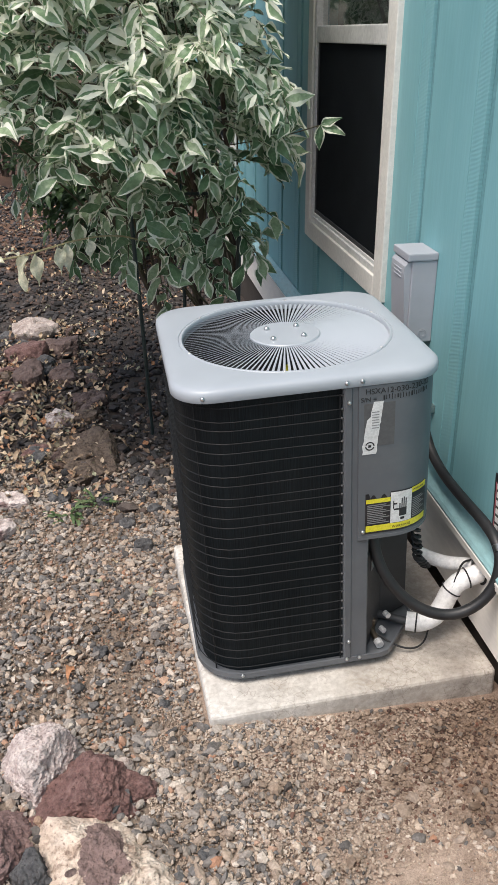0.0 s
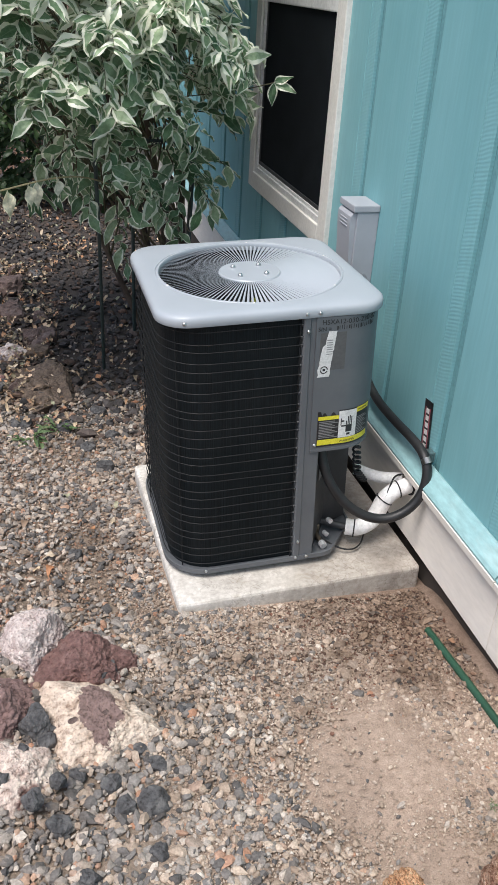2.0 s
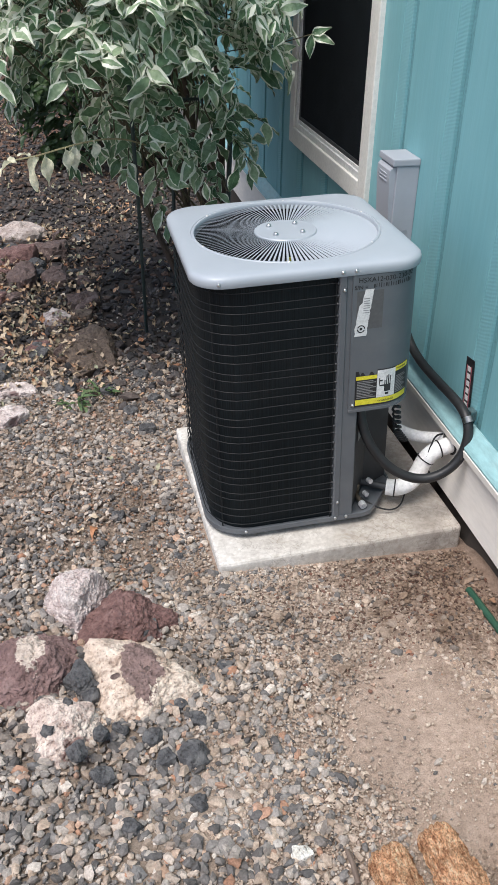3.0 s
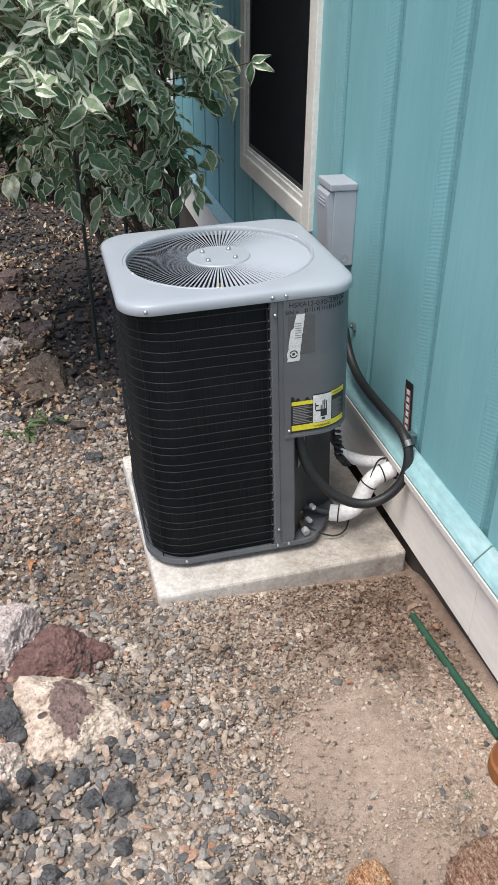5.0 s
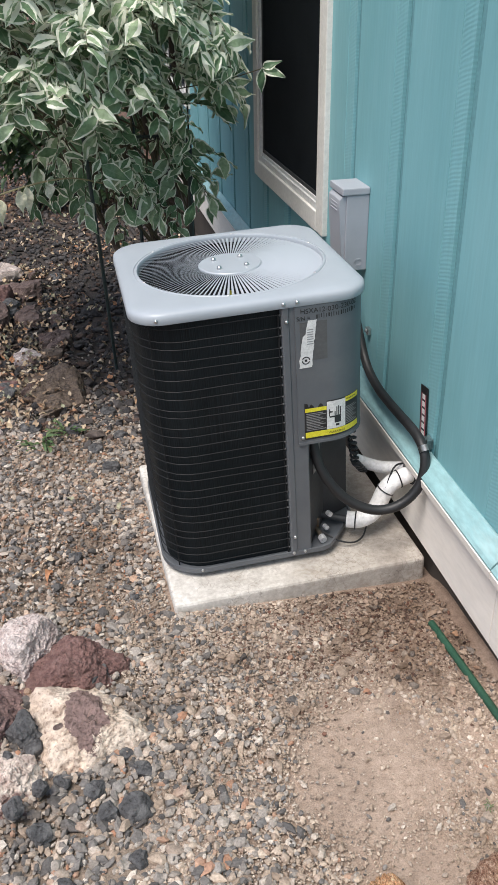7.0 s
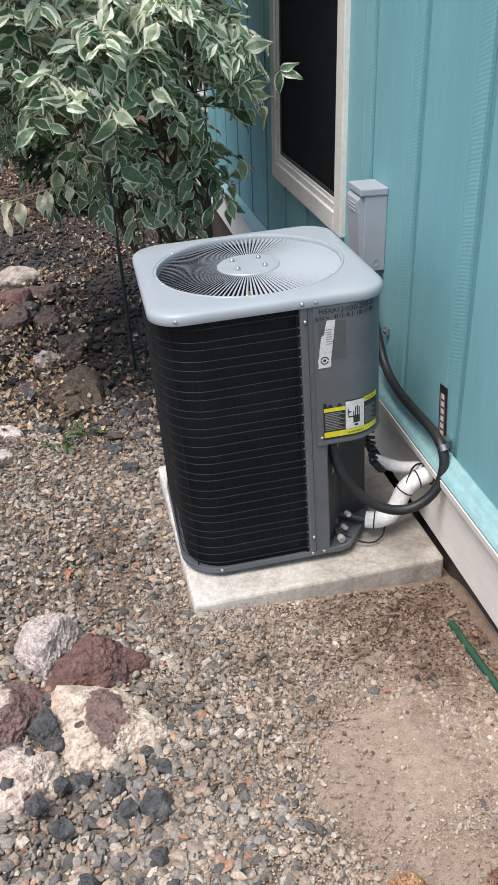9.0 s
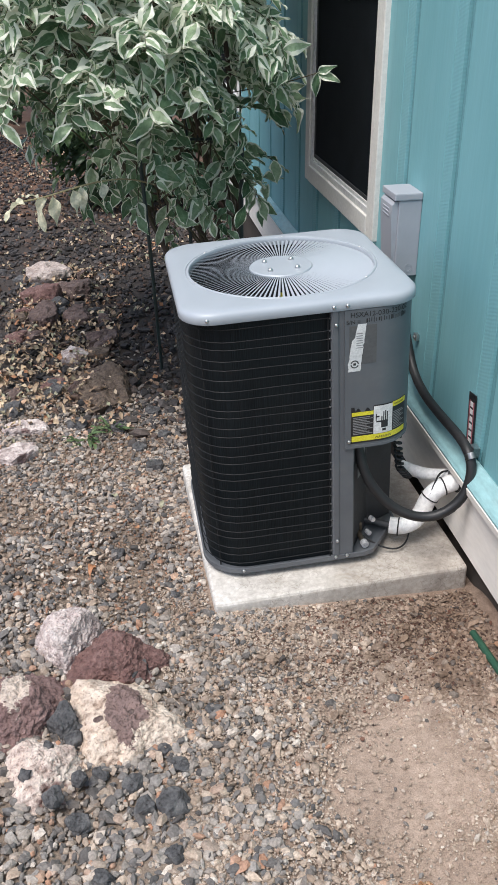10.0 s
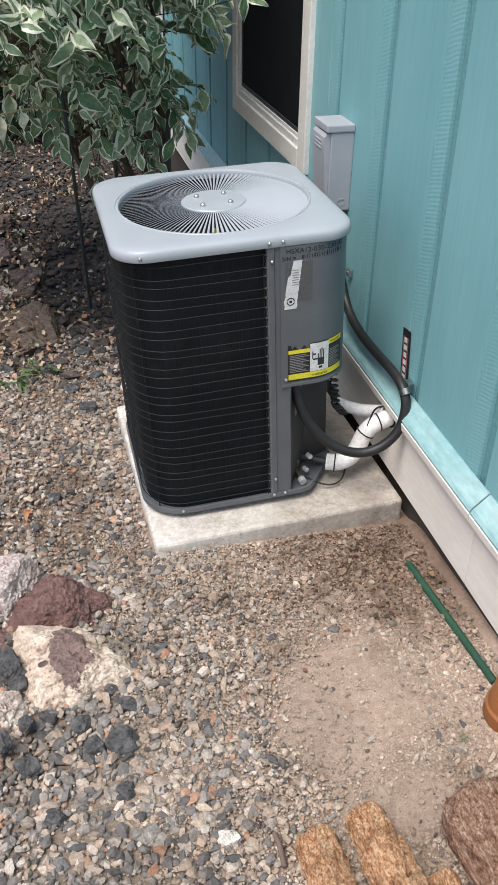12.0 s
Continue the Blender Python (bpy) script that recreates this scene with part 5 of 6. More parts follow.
# ---- firewood, pot and stakes ----
def split_log(label, a, b, r, seed, flat=0.0, mat=None, notch=0.0):
    d = Vector(b) - Vector(a)
    ob_m = Matrix.Translation(a) @ d.to_track_quat("Z", "Y").to_matrix().to_4x4()
    L, rings, sides = d.length, [], 72
    for i in range(91):
        z = L * i / 90
        ring = []
        for k in range(sides):
            t = 2 * math.pi * k / sides
            q = r * (1 + 0.1 * noise.noise((math.cos(t) * 1.4 + seed, math.sin(t) * 1.4, z * 5)) + 0.05 * noise.noise((math.cos(t) * 4, math.sin(t) * 4 + seed, z * 14)) + 0.05 * noise.noise((math.cos(t) * 12, math.sin(t) * 12 + seed, z * 25)))
            end = min(z, L - z) / (0.55 * r)
            if end < 1:
                q *= 0.55 + 0.45 * math.sqrt(max(0.0, 1 - (1 - end) ** 2))
            # broken step where the wood narrows towards its end
            if notch and z < notch + 0.012 * noise.noise((math.cos(t) * 2, math.sin(t) * 2, 7)):
                q *= 0.84
            q += 0.006 * noise.noise((math.cos(t) * 30, math.sin(t) * 30 + seed, z * 90))
            ring.append((q * math.cos(t), q * math.sin(t) * (1 - flat), z + 0.012 * noise.noise((math.cos(t) * 3, math.sin(t) * 3, seed)) * (i < 6)))
        rings.append(ring)
    me = finish("firewood_log", loft(rings, cap_first=True, cap_last=True), mat or M_LOG, True)
    ob = new("firewood_log", me)
    ob.matrix_basis = ob_m
    return tagged(ob, label, "log", "firewood logs on the dirt")


split_log("weathered orange firewood log on dirt", (-0.625, -1.36, 0.078), (-0.605, -1.8, 0.1), 0.041, 1)
split_log("splintered orange firewood log with a broken notch", (-0.515, -1.335, 0.078), (-0.475, -1.8, 0.1), 0.047, 2, notch=0.085)
split_log("thick brown firewood log on dirt", (-0.3, -1.37, 0.095), (-0.26, -1.82, 0.11), 0.086, 3, mat=M_LOG_BARK)
split_log("dark orange firewood log between larger logs", (-0.415, -1.48, 0.055), (-0.39, -1.85, 0.07), 0.03, 4)

twig = new("dry_stick", finish("dry_stick", tube([(-0.69, -1.33, grade(-0.69, -1.33) + 0.012), (-0.688, -1.36, grade(-0.69, -1.36) + 0.013), (-0.69, -1.4, grade(-0.69, -1.4) + 0.012)], 0.0055, 8), M_STICK, True))
tagged(twig, "short dark brown broken stick on gravel", "stick")

pot = thing("plant_pot", "orange terracotta plant pot standing upside down on dirt", "plant pot")
circle = lambda r, z: [(r * math.cos(2 * math.pi * k / 40), r * math.sin(2 * math.pi * k / 40), z) for k in range(40)]
px, py = -0.08, -1.165
pm = pose(px, py, grade(px, py) - 0.004)
part("body", loft([circle(0.05, 0.01), circle(0.056, 0.0), circle(0.064, 0.002), circle(0.066, 0.008), circle(0.065, 0.04), circle(0.06, 0.045), circle(0.045, 0.17), circle(0.041, 0.177), circle(0.016, 0.178)], cap_first=True, cap_last=True), M_TERRA, pot, smooth=True, m=pm)

stake = thing("garden_stake", "green coated garden stake lying on dirt", "stake")
part("rod", tube([(-0.094, -0.612, -0.004), (-0.084, -0.83, 0.008), (-0.072, -1.07, 0.018)], 0.0105, 10), M_GREEN_STAKE, stake, smooth=True)


# ---- variegated shrub ----
def leaf_mesh(name, length, width, fold, droop, curl, seed, mat):
    """An ovate pointed leaf along +x; its uv tell how far across and along a place is."""
    bm = bmesh.new()
    uv = bm.loops.layers.uv.new("across")
    prof = [0.05, 0.5, 0.84, 0.99, 0.97, 0.82, 0.56, 0.27, 0.02]
    n = len(prof) - 1
    rows, at = [], {}
    for i, p in enumerate(prof):
        f = i / n
        row = []
        for k in (-1, -0.55, 0, 0.55, 1):
            y = width / 2 * p * k
            z = abs(y) * fold - droop * f * f * length + curl * 0.009 * math.sin(8 * f + seed + 2 * k) * abs(k)
            v = bm.verts.new((length * f, y + 0.06 * length * math.sin(3 * f) * math.sin(seed * 1.3), z))
            at[v] = (k, f)
            row.append(v)
        rows.append(row)
    for a, b in zip(rows, rows[1:]):
        for j in range(4):
            face = bm.faces.new((a[j], a[j + 1], b[j + 1], b[j]))
            face.smooth = True
            for lp in face.loops:
                lp[uv].uv = at[lp.vert]
    me = bpy.data.meshes.new(name)
    bm.to_mesh(me)
    bm.free()
    me.materials.append(mat)
    return me


LEAVES = [leaf_mesh("leaf", L, W, fo, dr, cu, k + 3, M_LEAF) for k, (L, W, fo, dr, cu) in enumerate([(0.095, 0.044, 0.25, 0.25, 1.0), (0.084, 0.04, 0.45, 0.4, 1.0), (0.105, 0.046, 0.12, 0.1, 0.7), (0.075, 0.036, 0.3, 0.5, 1.3), (0.09, 0.048, 0.1, 0.35, 1.0)])]
PLAIN = [leaf_mesh("shrub_leaf", 0.08, 0.03, 0.2, 0.3, 0.5, 77, M_SHRUB)]


def merge_leaves(name, places, meshes, mat):
    """Many leaves in one mesh."""
    verts, faces, uvs, base = [], [], [], 0
    cache = []
    for me in meshes:
        co = np.empty(len(me.vertices) * 3)
        me.vertices.foreach_get("co", co)
        uv = np.empty(len(me.loops) * 2)
        me.uv_layers[0].data.foreach_get("uv", uv)
        cache.append((np.c_[co.reshape(-1, 3), np.ones(len(me.vertices))], np.array([list(p.vertices) for p in me.polygons]), uv))
    for m, k in places:
        co, fa, uv = cache[k]
        verts.append(co @ np.array(m.transposed())[:, :3])
        faces.append(fa + base)
        uvs.append(uv)
        base += len(co)
    v, f = np.concatenate(verts), np.concatenate(faces)
    me = bpy.data.meshes.new(name)
    me.from_pydata(v.tolist(), [], f.tolist())
    me.uv_layers.new(name="across").data.foreach_set("uv", np.concatenate(uvs))
    me.materials.append(mat)
    me.polygons.foreach_set("use_smooth", np.ones(len(f), bool))
    return me


def shoot(rnd, start, way, length, count, droop, out, kinds):
    """A drooping stem with leaves on both sides; returns the stem's points."""
    pts, p, d = [start.copy()], start.copy(), way.normalized()
    step = length / count
    for i in range(count):
        d = (d + Vector((rnd.uniform(-0.12, 0.12), rnd.uniform(-0.12, 0.12), -droop))).normalized()
        p = p + d * step
        pts.append(p.copy())
        side = d.cross(Vector((0, 0, 1)))
        side = side.normalized() if side.length > 0.05 else Vector((1, 0, 0))
        s = 1 if i % 2 else -1
        aim = (side * s * rnd.uniform(0.5, 1.0) + d * rnd.uniform(0.3, 0.9) + Vector((rnd.uniform(-0.2, 0.2), rnd.uniform(-0.7, 0.4), rnd.uniform(-0.55, 0.4)))).normalized()
        up = (Vector((-0.1, -0.3, 1)) + Vector((rnd.uniform(-0.5, 0.5), rnd.uniform(-0.8, 0.2), 0))).normalized()
        y = up.cross(aim).normalized()
        z = aim.cross(y)
        sc = rnd.uniform(0.65, 1.25)
        m = Matrix((aim, y, z)).transposed().to_4x4() @ pose(0, 0, 0, rnd.gauss(0, 26), rnd.gauss(0, 14), 0)
        out.append((Matrix.Translation(p) @ m @ Matrix.Scale(sc, 4), rnd.randrange(kinds)))
    return pts


def build_shrub():
    rnd = random.Random(5)
    shrub = thing("variegated_shrub", "dense shrub with cream-edged green leaves tied to stakes", "shrub")
    root = Vector((-0.43, 1.9, grade(-0.43, 1.9)))
    centre = Vector((-0.9, 1.62, 1.5))
    trunk_tops = []
    for k, (dx, dy) in enumerate(((0, 0), (0.1, 0.06), (-0.1, 0.1), (0.02, -0.08))):
        a = root + Vector((dx, dy, -0.03))
        top = centre + Vector((0.12 + dx * 3 + rnd.uniform(-0.1, 0.1), dy * 3 + 0.15, -0.25 + 0.1 * k))
        mid = a.lerp(top, 0.5) + Vector((rnd.uniform(-0.06, 0.06), rnd.uniform(-0.06, 0.06), 0))
        part("trunk", tube([a, mid, top], 0.02, 9, smooth_path=2, radii=(0.026 - 0.004 * k, 0.01)), M_BARK, shrub, "slim grey-brown stem", True)
        trunk_tops.append((a, mid, top))
    leaves = []
    limbs = bmesh.new()
    n = 0
    while n < 640:
        d = Vector((rnd.gauss(0, 1), rnd.gauss(0, 1), rnd.gauss(0, 1))).normalized()
        rr = rnd.uniform(0.5, 1.0) ** 0.5
        # upper half stretched out of view so that it shades the wall
        p = centre + Vector((d.x * 0.72, d.y * 0.82, d.z * (0.85 if d.z > 0 else 0.62))) * rr
        # uneven outline with gaps
        if noise.noise(p * 3.6) < -0.14 or p.x > (-0.43 if p.z < 1.85 else -0.25) or (p.z < 1.25 and rnd.random() < 0.8):
            continue
        if p.x < -0.95 and p.z < 1.24 and p.y < 1.9:
            continue
        low = (0.92 if p.y < 1.45 else 0.66) + 0.12 * noise.noise((p.x * 3, p.y * 3, 1))
        if p.z < low:
            continue
        n += 1
        outward = Vector((d.x, d.y - 0.25, d.z * 0.5 + 0.1))
        pts = shoot(rnd, p, outward, rnd.uniform(0.22, 0.36), rnd.randint(9, 13), rnd.uniform(0.02, 0.15), leaves, 5)
        a, mid, top = trunk_tops[rnd.randrange(4)]
        src = a.lerp(mid, rnd.uniform(0.5, 1.0)) if rnd.random() < 0.4 else mid.lerp(top, rnd.random())
        if n % 7 == 0:
            tube([src, src.lerp(p, 0.5) + Vector((0, 0, 0.05)), p], 0.004, 5, bm=limbs, smooth_path=1, radii=(0.006, 0.002))
        tube(pts, 0.002, 4, bm=limbs, radii=(0.0022, 0.001))
    # unseen foliage added high over the wall beside the window, to shade it
    n = 0
    while n < 150:
        d = Vector((rnd.gauss(0, 1), rnd.gauss(0, 1), rnd.gauss(0, 1))).normalized() * rnd.uniform(0.4, 1.0) ** 0.5
        p = Vector((-0.5 + 0.36 * d.x, 2.15 + 0.85 * d.y, 2.15 + 0.45 * d.z))
        if p.z < 1.75 or noise.noise(p * 3.6) < -0.2:
            continue
        n += 1
        pts = shoot(rnd, p, Vector((d.x * 0.4, d.y - 0.2, d.z * 0.4 - 0.2)), rnd.uniform(0.2, 0.3), rnd.randint(8, 12), rnd.uniform(0.05, 0.2), leaves, 5)
        tube(pts, 0.002, 4, bm=limbs, radii=(0.0022, 0.001))
        if n % 8 == 0:
            tube([trunk_tops[1][2], trunk_tops[1][2].lerp(p, 0.5) + Vector((0, 0, 0.05)), p], 0.004, 5, bm=limbs, smooth_path=1, radii=(0.006, 0.002))
    # low hanging front sprays and the long sprays that reach over the window
    for start, way, ln, cnt, dr in (((-0.7, 1.12, 1.0), (0.1, -0.25, -0.3), 0.26, 10, 0.12), ((-0.86, 1.15, 0.98), (0.0, -0.2, -0.4), 0.24, 9, 0.1), ((-0.55, 1.2, 0.98), (0.15, -0.3, -0.4), 0.36, 12, 0.14), ((-0.5, 1.22, 1.12), (0.6, -0.3, 0.1), 0.24, 8, 0.04), ((-0.46, 1.2, 1.0), (0.5, -0.2, -0.1), 0.2, 7, 0.08), ((-0.48, 1.25, 0.95), (0.35, -0.3, -0.4), 0.26, 10, 0.08), ((-0.5, 1.2, 0.9), (0.3, -0.2, -0.1), 0.2, 8, 0.1), ((-0.62, 1.2, 0.9), (0.1, -0.3, -0.4), 0.24, 9, 0.08), ((-0.9, 1.25, 0.95), (-0.1, -0.2, -0.5), 0.24, 9, 0.06), ((-1.0, 1.35, 0.98), (-0.2, -0.1, -0.5), 0.26, 9, 0.06), ((-0.75, 1.3, 0.8), (0.0, -0.2, -0.6), 0.3, 10, 0.05), ((-0.72, 1.02, 0.98), (0.05, -0.15, -0.45), 0.22, 9, 0.1)):
        pts = shoot(rnd, Vector(start), Vector(way), ln, cnt, dr, leaves, 5)
        tube(pts, 0.0022, 5, bm=limbs, radii=(0.003, 0.0012))
    # a thin shoot that ends in three leaves before the window
    tube([(-0.55, 1.2, 1.17), (-0.42, 1.1, 1.2), (-0.3, 1.03, 1.225), (-0.19, 0.97, 1.262)], 0.002, 5, bm=limbs, smooth_path=2)
    for aim, k, sc in (((0.75, -0.3, 0.42), 1, 0.85), ((0.75, -0.35, -0.25), 2, 0.85), ((-0.1, -0.25, -1.0), 0, 0.85)):
        a = Vector(aim).normalized()
        y = Vector((-0.2, -0.8, 0.5)).cross(a).normalized()
        leaves.append((Matrix.Translation((-0.19, 0.97, 1.262)) @ Matrix((a, y, a.cross(y))).transposed().to_4x4() @ Matrix.Scale(sc, 4), k))
    # two leaves that stand up behind the unit's lid
    for x, z, lean, sc in ((-0.52, 0.755, 0.35, 0.95), (-0.6, 0.725, -0.2, 0.75)):
        a = Vector((lean, -0.25, 1)).normalized()
        y = Vector((0.1, -1, 0.3)).cross(a).normalized()
        leaves.append((Matrix.Translation((x, 0.82, z)) @ Matrix((a, y, a.cross(y))).transposed().to_4x4() @ Matrix.Scale(sc, 4), 2))
        tube([(x, 0.82, z), (x + 0.01, 0.95, z - 0.03), (-0.5, 1.2, 0.78), (-0.46, 1.5, 0.6)], 0.002, 5, bm=limbs, smooth_path=2)
    part("branchwork", limbs, M_TWIG, shrub, "thin brown-green twigs", True)["kind"] = "stuff"
    # single leaves in front, the rest joined
    near = sorted(leaves, key=lambda q: q[0].translation.y - 0.4 * q[0].translation.x)
    for m, k in near[:300]:
        ob = new("leaf", LEAVES[k])
        ob.parent = shrub
        ob.matrix_basis = m
    me = merge_leaves("crown", near[300:], LEAVES, M_LEAF)
    crown = new("crown", me)
    crown.parent = shrub
    crown["kind"] = "stuff"
    # bleached branch reaching out low
    pts = [(-0.8, 1.05, 0.88), (-0.9, 0.95, 0.93), (-1.0, 0.88, 0.94), (-1.1, 0.83, 0.93), (-1.2, 0.8, 0.91), (-1.27, 0.78, 0.905)]
    twig = part("dry_branch", tube(pts, 0.003, 6, smooth_path=2), M_PALE_TWIG, shrub, "pale dry twig with bleached leaves", True)
    pale = leaf_mesh("bleached_leaf", 0.1, 0.042, 0.5, 0.4, 1.5, 9, M_PALE_LEAF)
    for x, y, z, rz, ry, s in ((-1.27, 0.78, 0.905, 185, 20, 0.9), (-1.2, 0.8, 0.91, 230, 60, 1.1), (-1.17, 0.8, 0.915, 290, 65, 1.0), (-1.1, 0.83, 0.93, 300, 62, 0.9), (-1.07, 0.84, 0.935, 280, 70, 0.95), (-1.0, 0.88, 0.94, 310, 68, 0.8), (-1.22, 0.8, 0.91, 150, -20, 0.5)):
        ob = new("bleached_leaf", pale)
        ob.parent = twig
        ob.matrix_basis = pose(x, y, z, 0, ry, rz) @ Matrix.Scale(s, 4)
    return shrub


build_shrub()
for name_label, pts, r in (("thin dark metal stake leaning into the shrub", [(-0.81, 1.40, grade(-0.81, 1.4) - 0.02), (-0.835, 1.12, 0.62), (-0.855, 0.98, 1.1)], 0.0075), ("dark metal stake beside the shrub and wall", [(-0.42, 1.45, grade(-0.42, 1.45) - 0.02), (-0.425, 1.35, 0.6), (-0.43, 1.25, 1.0)], 0.011), ("dark metal stake behind the shrub", [(-0.6, 1.9, grade(-0.6, 1.9) - 0.02), (-0.6, 1.88, 1.0)], 0.009)):
    s = thing("plant_stake", name_label, "stake", group="plant stakes")
    part("rod", tube(pts, r, 8), M_DARK_STAKE, s, smooth=True)


hoop = thing("stake_crossbar", "dark wire-wrapped bar tied across the shrub stakes", "stake")
bar = [(-0.43, 1.25, 0.995), (-0.52, 1.27, 1.0), (-0.62, 1.28, 1.0), (-0.74, 1.2, 1.01)]
part("rod", tube(bar, 0.006, 8), M_DARK_STAKE, hoop, smooth=True)
coil_pts = []
for i in range(97):
    p = Vector(bar[0]).lerp(Vector(bar[2]), i / 96)
    coil_pts.append(p + 0.012 * Vector((0, math.cos(i * 0.8), math.sin(i * 0.8) + 0.4 * math.sin(i * 0.37))))
part("tie_wire", tube(coil_pts, 0.0022, 5), M_BLACK, hoop, "black twisted tie wire", smooth=True)


def far_shrub(label, x, y, rx, rz, seed, count):
    rnd = random.Random(seed)
    s = thing("shrub", label, "shrub", group="background shrubs")
    z0 = grade(x, y)
    places, limbs = [], bmesh.new()
    base = Vector((x, y, z0 - 0.03))
    for k in range(5):
        top = Vector((x + rnd.uniform(-0.5, 0.5) * rx, y + rnd.uniform(-0.5, 0.5) * rx, z0 + rz * rnd.uniform(0.7, 1.2)))
        tube([base + Vector((rnd.uniform(-0.1, 0.1), rnd.uniform(-0.1, 0.1), 0)), base.lerp(top, 0.5), top], 0.02, 6, bm=limbs, radii=(0.025, 0.006))
    part("trunk", limbs, M_BARK, s)
    while len(places) < count:
        d = Vector((rnd.gauss(0, 1), rnd.gauss(0, 1), rnd.gauss(0, 1))).normalized() * rnd.uniform(0.5, 1.0) ** 0.5
        p = Vector((x + d.x * rx, y + d.y * rx, z0 + rz * (1.05 + d.z)))
        if noise.noise(p * 2.2) < -0.15:
            continue
        shoot(rnd, p, Vector((d.x, d.y, 0.2)), 0.25, 8, 0.15, places, 1)
    places = [(m @ Matrix.Scale(1.5, 4), 0) for m, _ in places]
    crown = new("crown", merge_leaves("crown", places, PLAIN, M_SHRUB))
    crown.parent = s
    crown["kind"] = "stuff"


far_shrub("dark green shrub far along the house", -0.75, 5.2, 0.6, 0.75, 21, 2600)
far_shrub("dark green shrub behind the mulch bed", -3.6, 8.2, 0.9, 0.9, 22, 2600)
far_shrub("tall dark green shrub in the distance", -2.2, 10.2, 1.3, 1.2, 23, 2600)
far_shrub("tall dark green shrub in the distance", -4.4, 10.6, 1.4, 1.2, 24, 2600)
far_shrub("tall dark green shrub in the distance", -0.4, 8.6, 1.2, 1.2, 25, 2200)


def build_weed(x, y, seed, size):
    rnd = random.Random(seed)
    w = thing("weed", "small bright green weed growing in gravel", "weed", group="weeds")
    me = leaf_mesh("weed_leaf", 0.05, 0.011, 0.3, 0.5, 0.5, seed, M_WEED)
    for k in range(18):
        ob = new("weed_leaf", me)
        ob.parent = w
        a = rnd.uniform(0, 360)
        q = rnd.uniform(0, 0.6)
        ob.matrix_basis = pose(x + q * size * math.cos(radians(a)), y + q * size * math.sin(radians(a)), grade(x, y) + 0.004 + rnd.uniform(0, 0.02), rnd.uniform(-20, 20), -rnd.uniform(5, 55), a) @ Matrix.Scale(rnd.uniform(0.6, 1.3) * size / 0.08, 4)


build_weed(-1.15, 0.7, 1, 0.09)
build_weed(-1.05, 0.78, 2, 0.07)
build_weed(-0.22, -1.2, 3, 0.014)


# ---- gravel, grit, mulch and litter ----
def pebble_kinds(seed, kinds=8, rough=0.3):
    rnd = np.random.RandomState(seed)
    t = (1 + 5 ** 0.5) / 2
    v = np.array([(-1, t, 0), (1, t, 0), (-1, -t, 0), (1, -t, 0), (0, -1, t), (0, 1, t), (0, -1, -t), (0, 1, -t), (t, 0, -1), (t, 0, 1), (-t, 0, -1), (-t, 0, 1)]) / 1.9
    f = np.array([(0, 11, 5), (0, 5, 1), (0, 1, 7), (0, 7, 10), (0, 10, 11), (1, 5, 9), (5, 11, 4), (11, 10, 2), (10, 7, 6), (7, 1, 8), (3, 9, 4), (3, 4, 2), (3, 2, 6), (3, 6, 8), (3, 8, 9), (4, 9, 5), (2, 4, 11), (6, 2, 10), (8, 6, 7), (9, 8, 1)])
    return [v * (1 + rough * (rnd.rand(12, 1) - 0.5)) + rough * 0.25 * (rnd.rand(12, 3) - 0.5) for _ in range(kinds)], f


def rotations(rnd, n):
    q = rnd.randn(n, 4)
    q /= np.linalg.norm(q, axis=1, keepdims=True)
    w, x, y, z = q.T
    return np.stack([1 - 2 * (y * y + z * z), 2 * (x * y - z * w), 2 * (x * z + y * w), 2 * (x * y + z * w), 1 - 2 * (x * x + z * z), 2 * (y * z - x * w), 2 * (x * z - y * w), 2 * (y * z + x * w), 1 - 2 * (x * x + y * y)], -1).reshape(-1, 3, 3)


def scatter(name, label, category, pos, size, mat, seed, flat=0.62, rough=0.5, single=0):
    """Loose pieces lying on the ground: some singly, the rest joined."""
    rnd = np.random.RandomState(seed)
    kinds, f = pebble_kinds(seed, 10, rough)
    n = len(pos)
    shape = np.stack(kinds)[rnd.randint(0, len(kinds), n)]
    stretch = np.stack([rnd.uniform(0.8, 1.35, n), rnd.uniform(0.65, 1.0, n), rnd.uniform(0.45, 0.8, n)], -1)
    co = np.einsum("nij,nkj->nki", rotations(rnd, n), shape * stretch[:, None])
    co[:, :, 2] *= flat
    co *= size[:, None, None] / 2
    z = grade_np(pos[:, 0], pos[:, 1]) + size * 0.12
    co += np.stack([pos[:, 0], pos[:, 1], z], -1)[:, None]
    top = thing(name, label, category, kind="stuff")
    order = np.argsort(-size * ((pos[:, 1] < -0.3) & (pos[:, 0] > -1.3) & (pos[:, 1] > -1.3)))
    for k in order[:single]:
        c = co[k].mean(0)
        me = bpy.data.meshes.new("stone")
        me.from_pydata((co[k] - c).tolist(), [], f.tolist())
        me.materials.append(mat)
        ob = new("stone", me)
        ob.parent = top
        ob.location = c
    keep = np.sort(order[single:])
    m = len(keep)
    me = bpy.data.meshes.new(name)
    me.vertices.add(m * 12)
    me.vertices.foreach_set("co", co[keep].ravel())
    me.loops.add(m * 60)
    me.loops.foreach_set("vertex_index", (f[None] + 12 * np.arange(m)[:, None, None]).ravel().astype(np.int32))
    me.polygons.add(m * 20)
    me.polygons.foreach_set("loop_start", np.arange(0, m * 60, 3, dtype=np.int32))
    me.polygons.foreach_set("use_smooth", np.zeros(m * 20, bool))
    me.update(calc_edges=True)
    me.materials.append(mat)
    rest = new("loose_" + name, me)
    rest.parent = top
    rest["kind"] = "stuff"


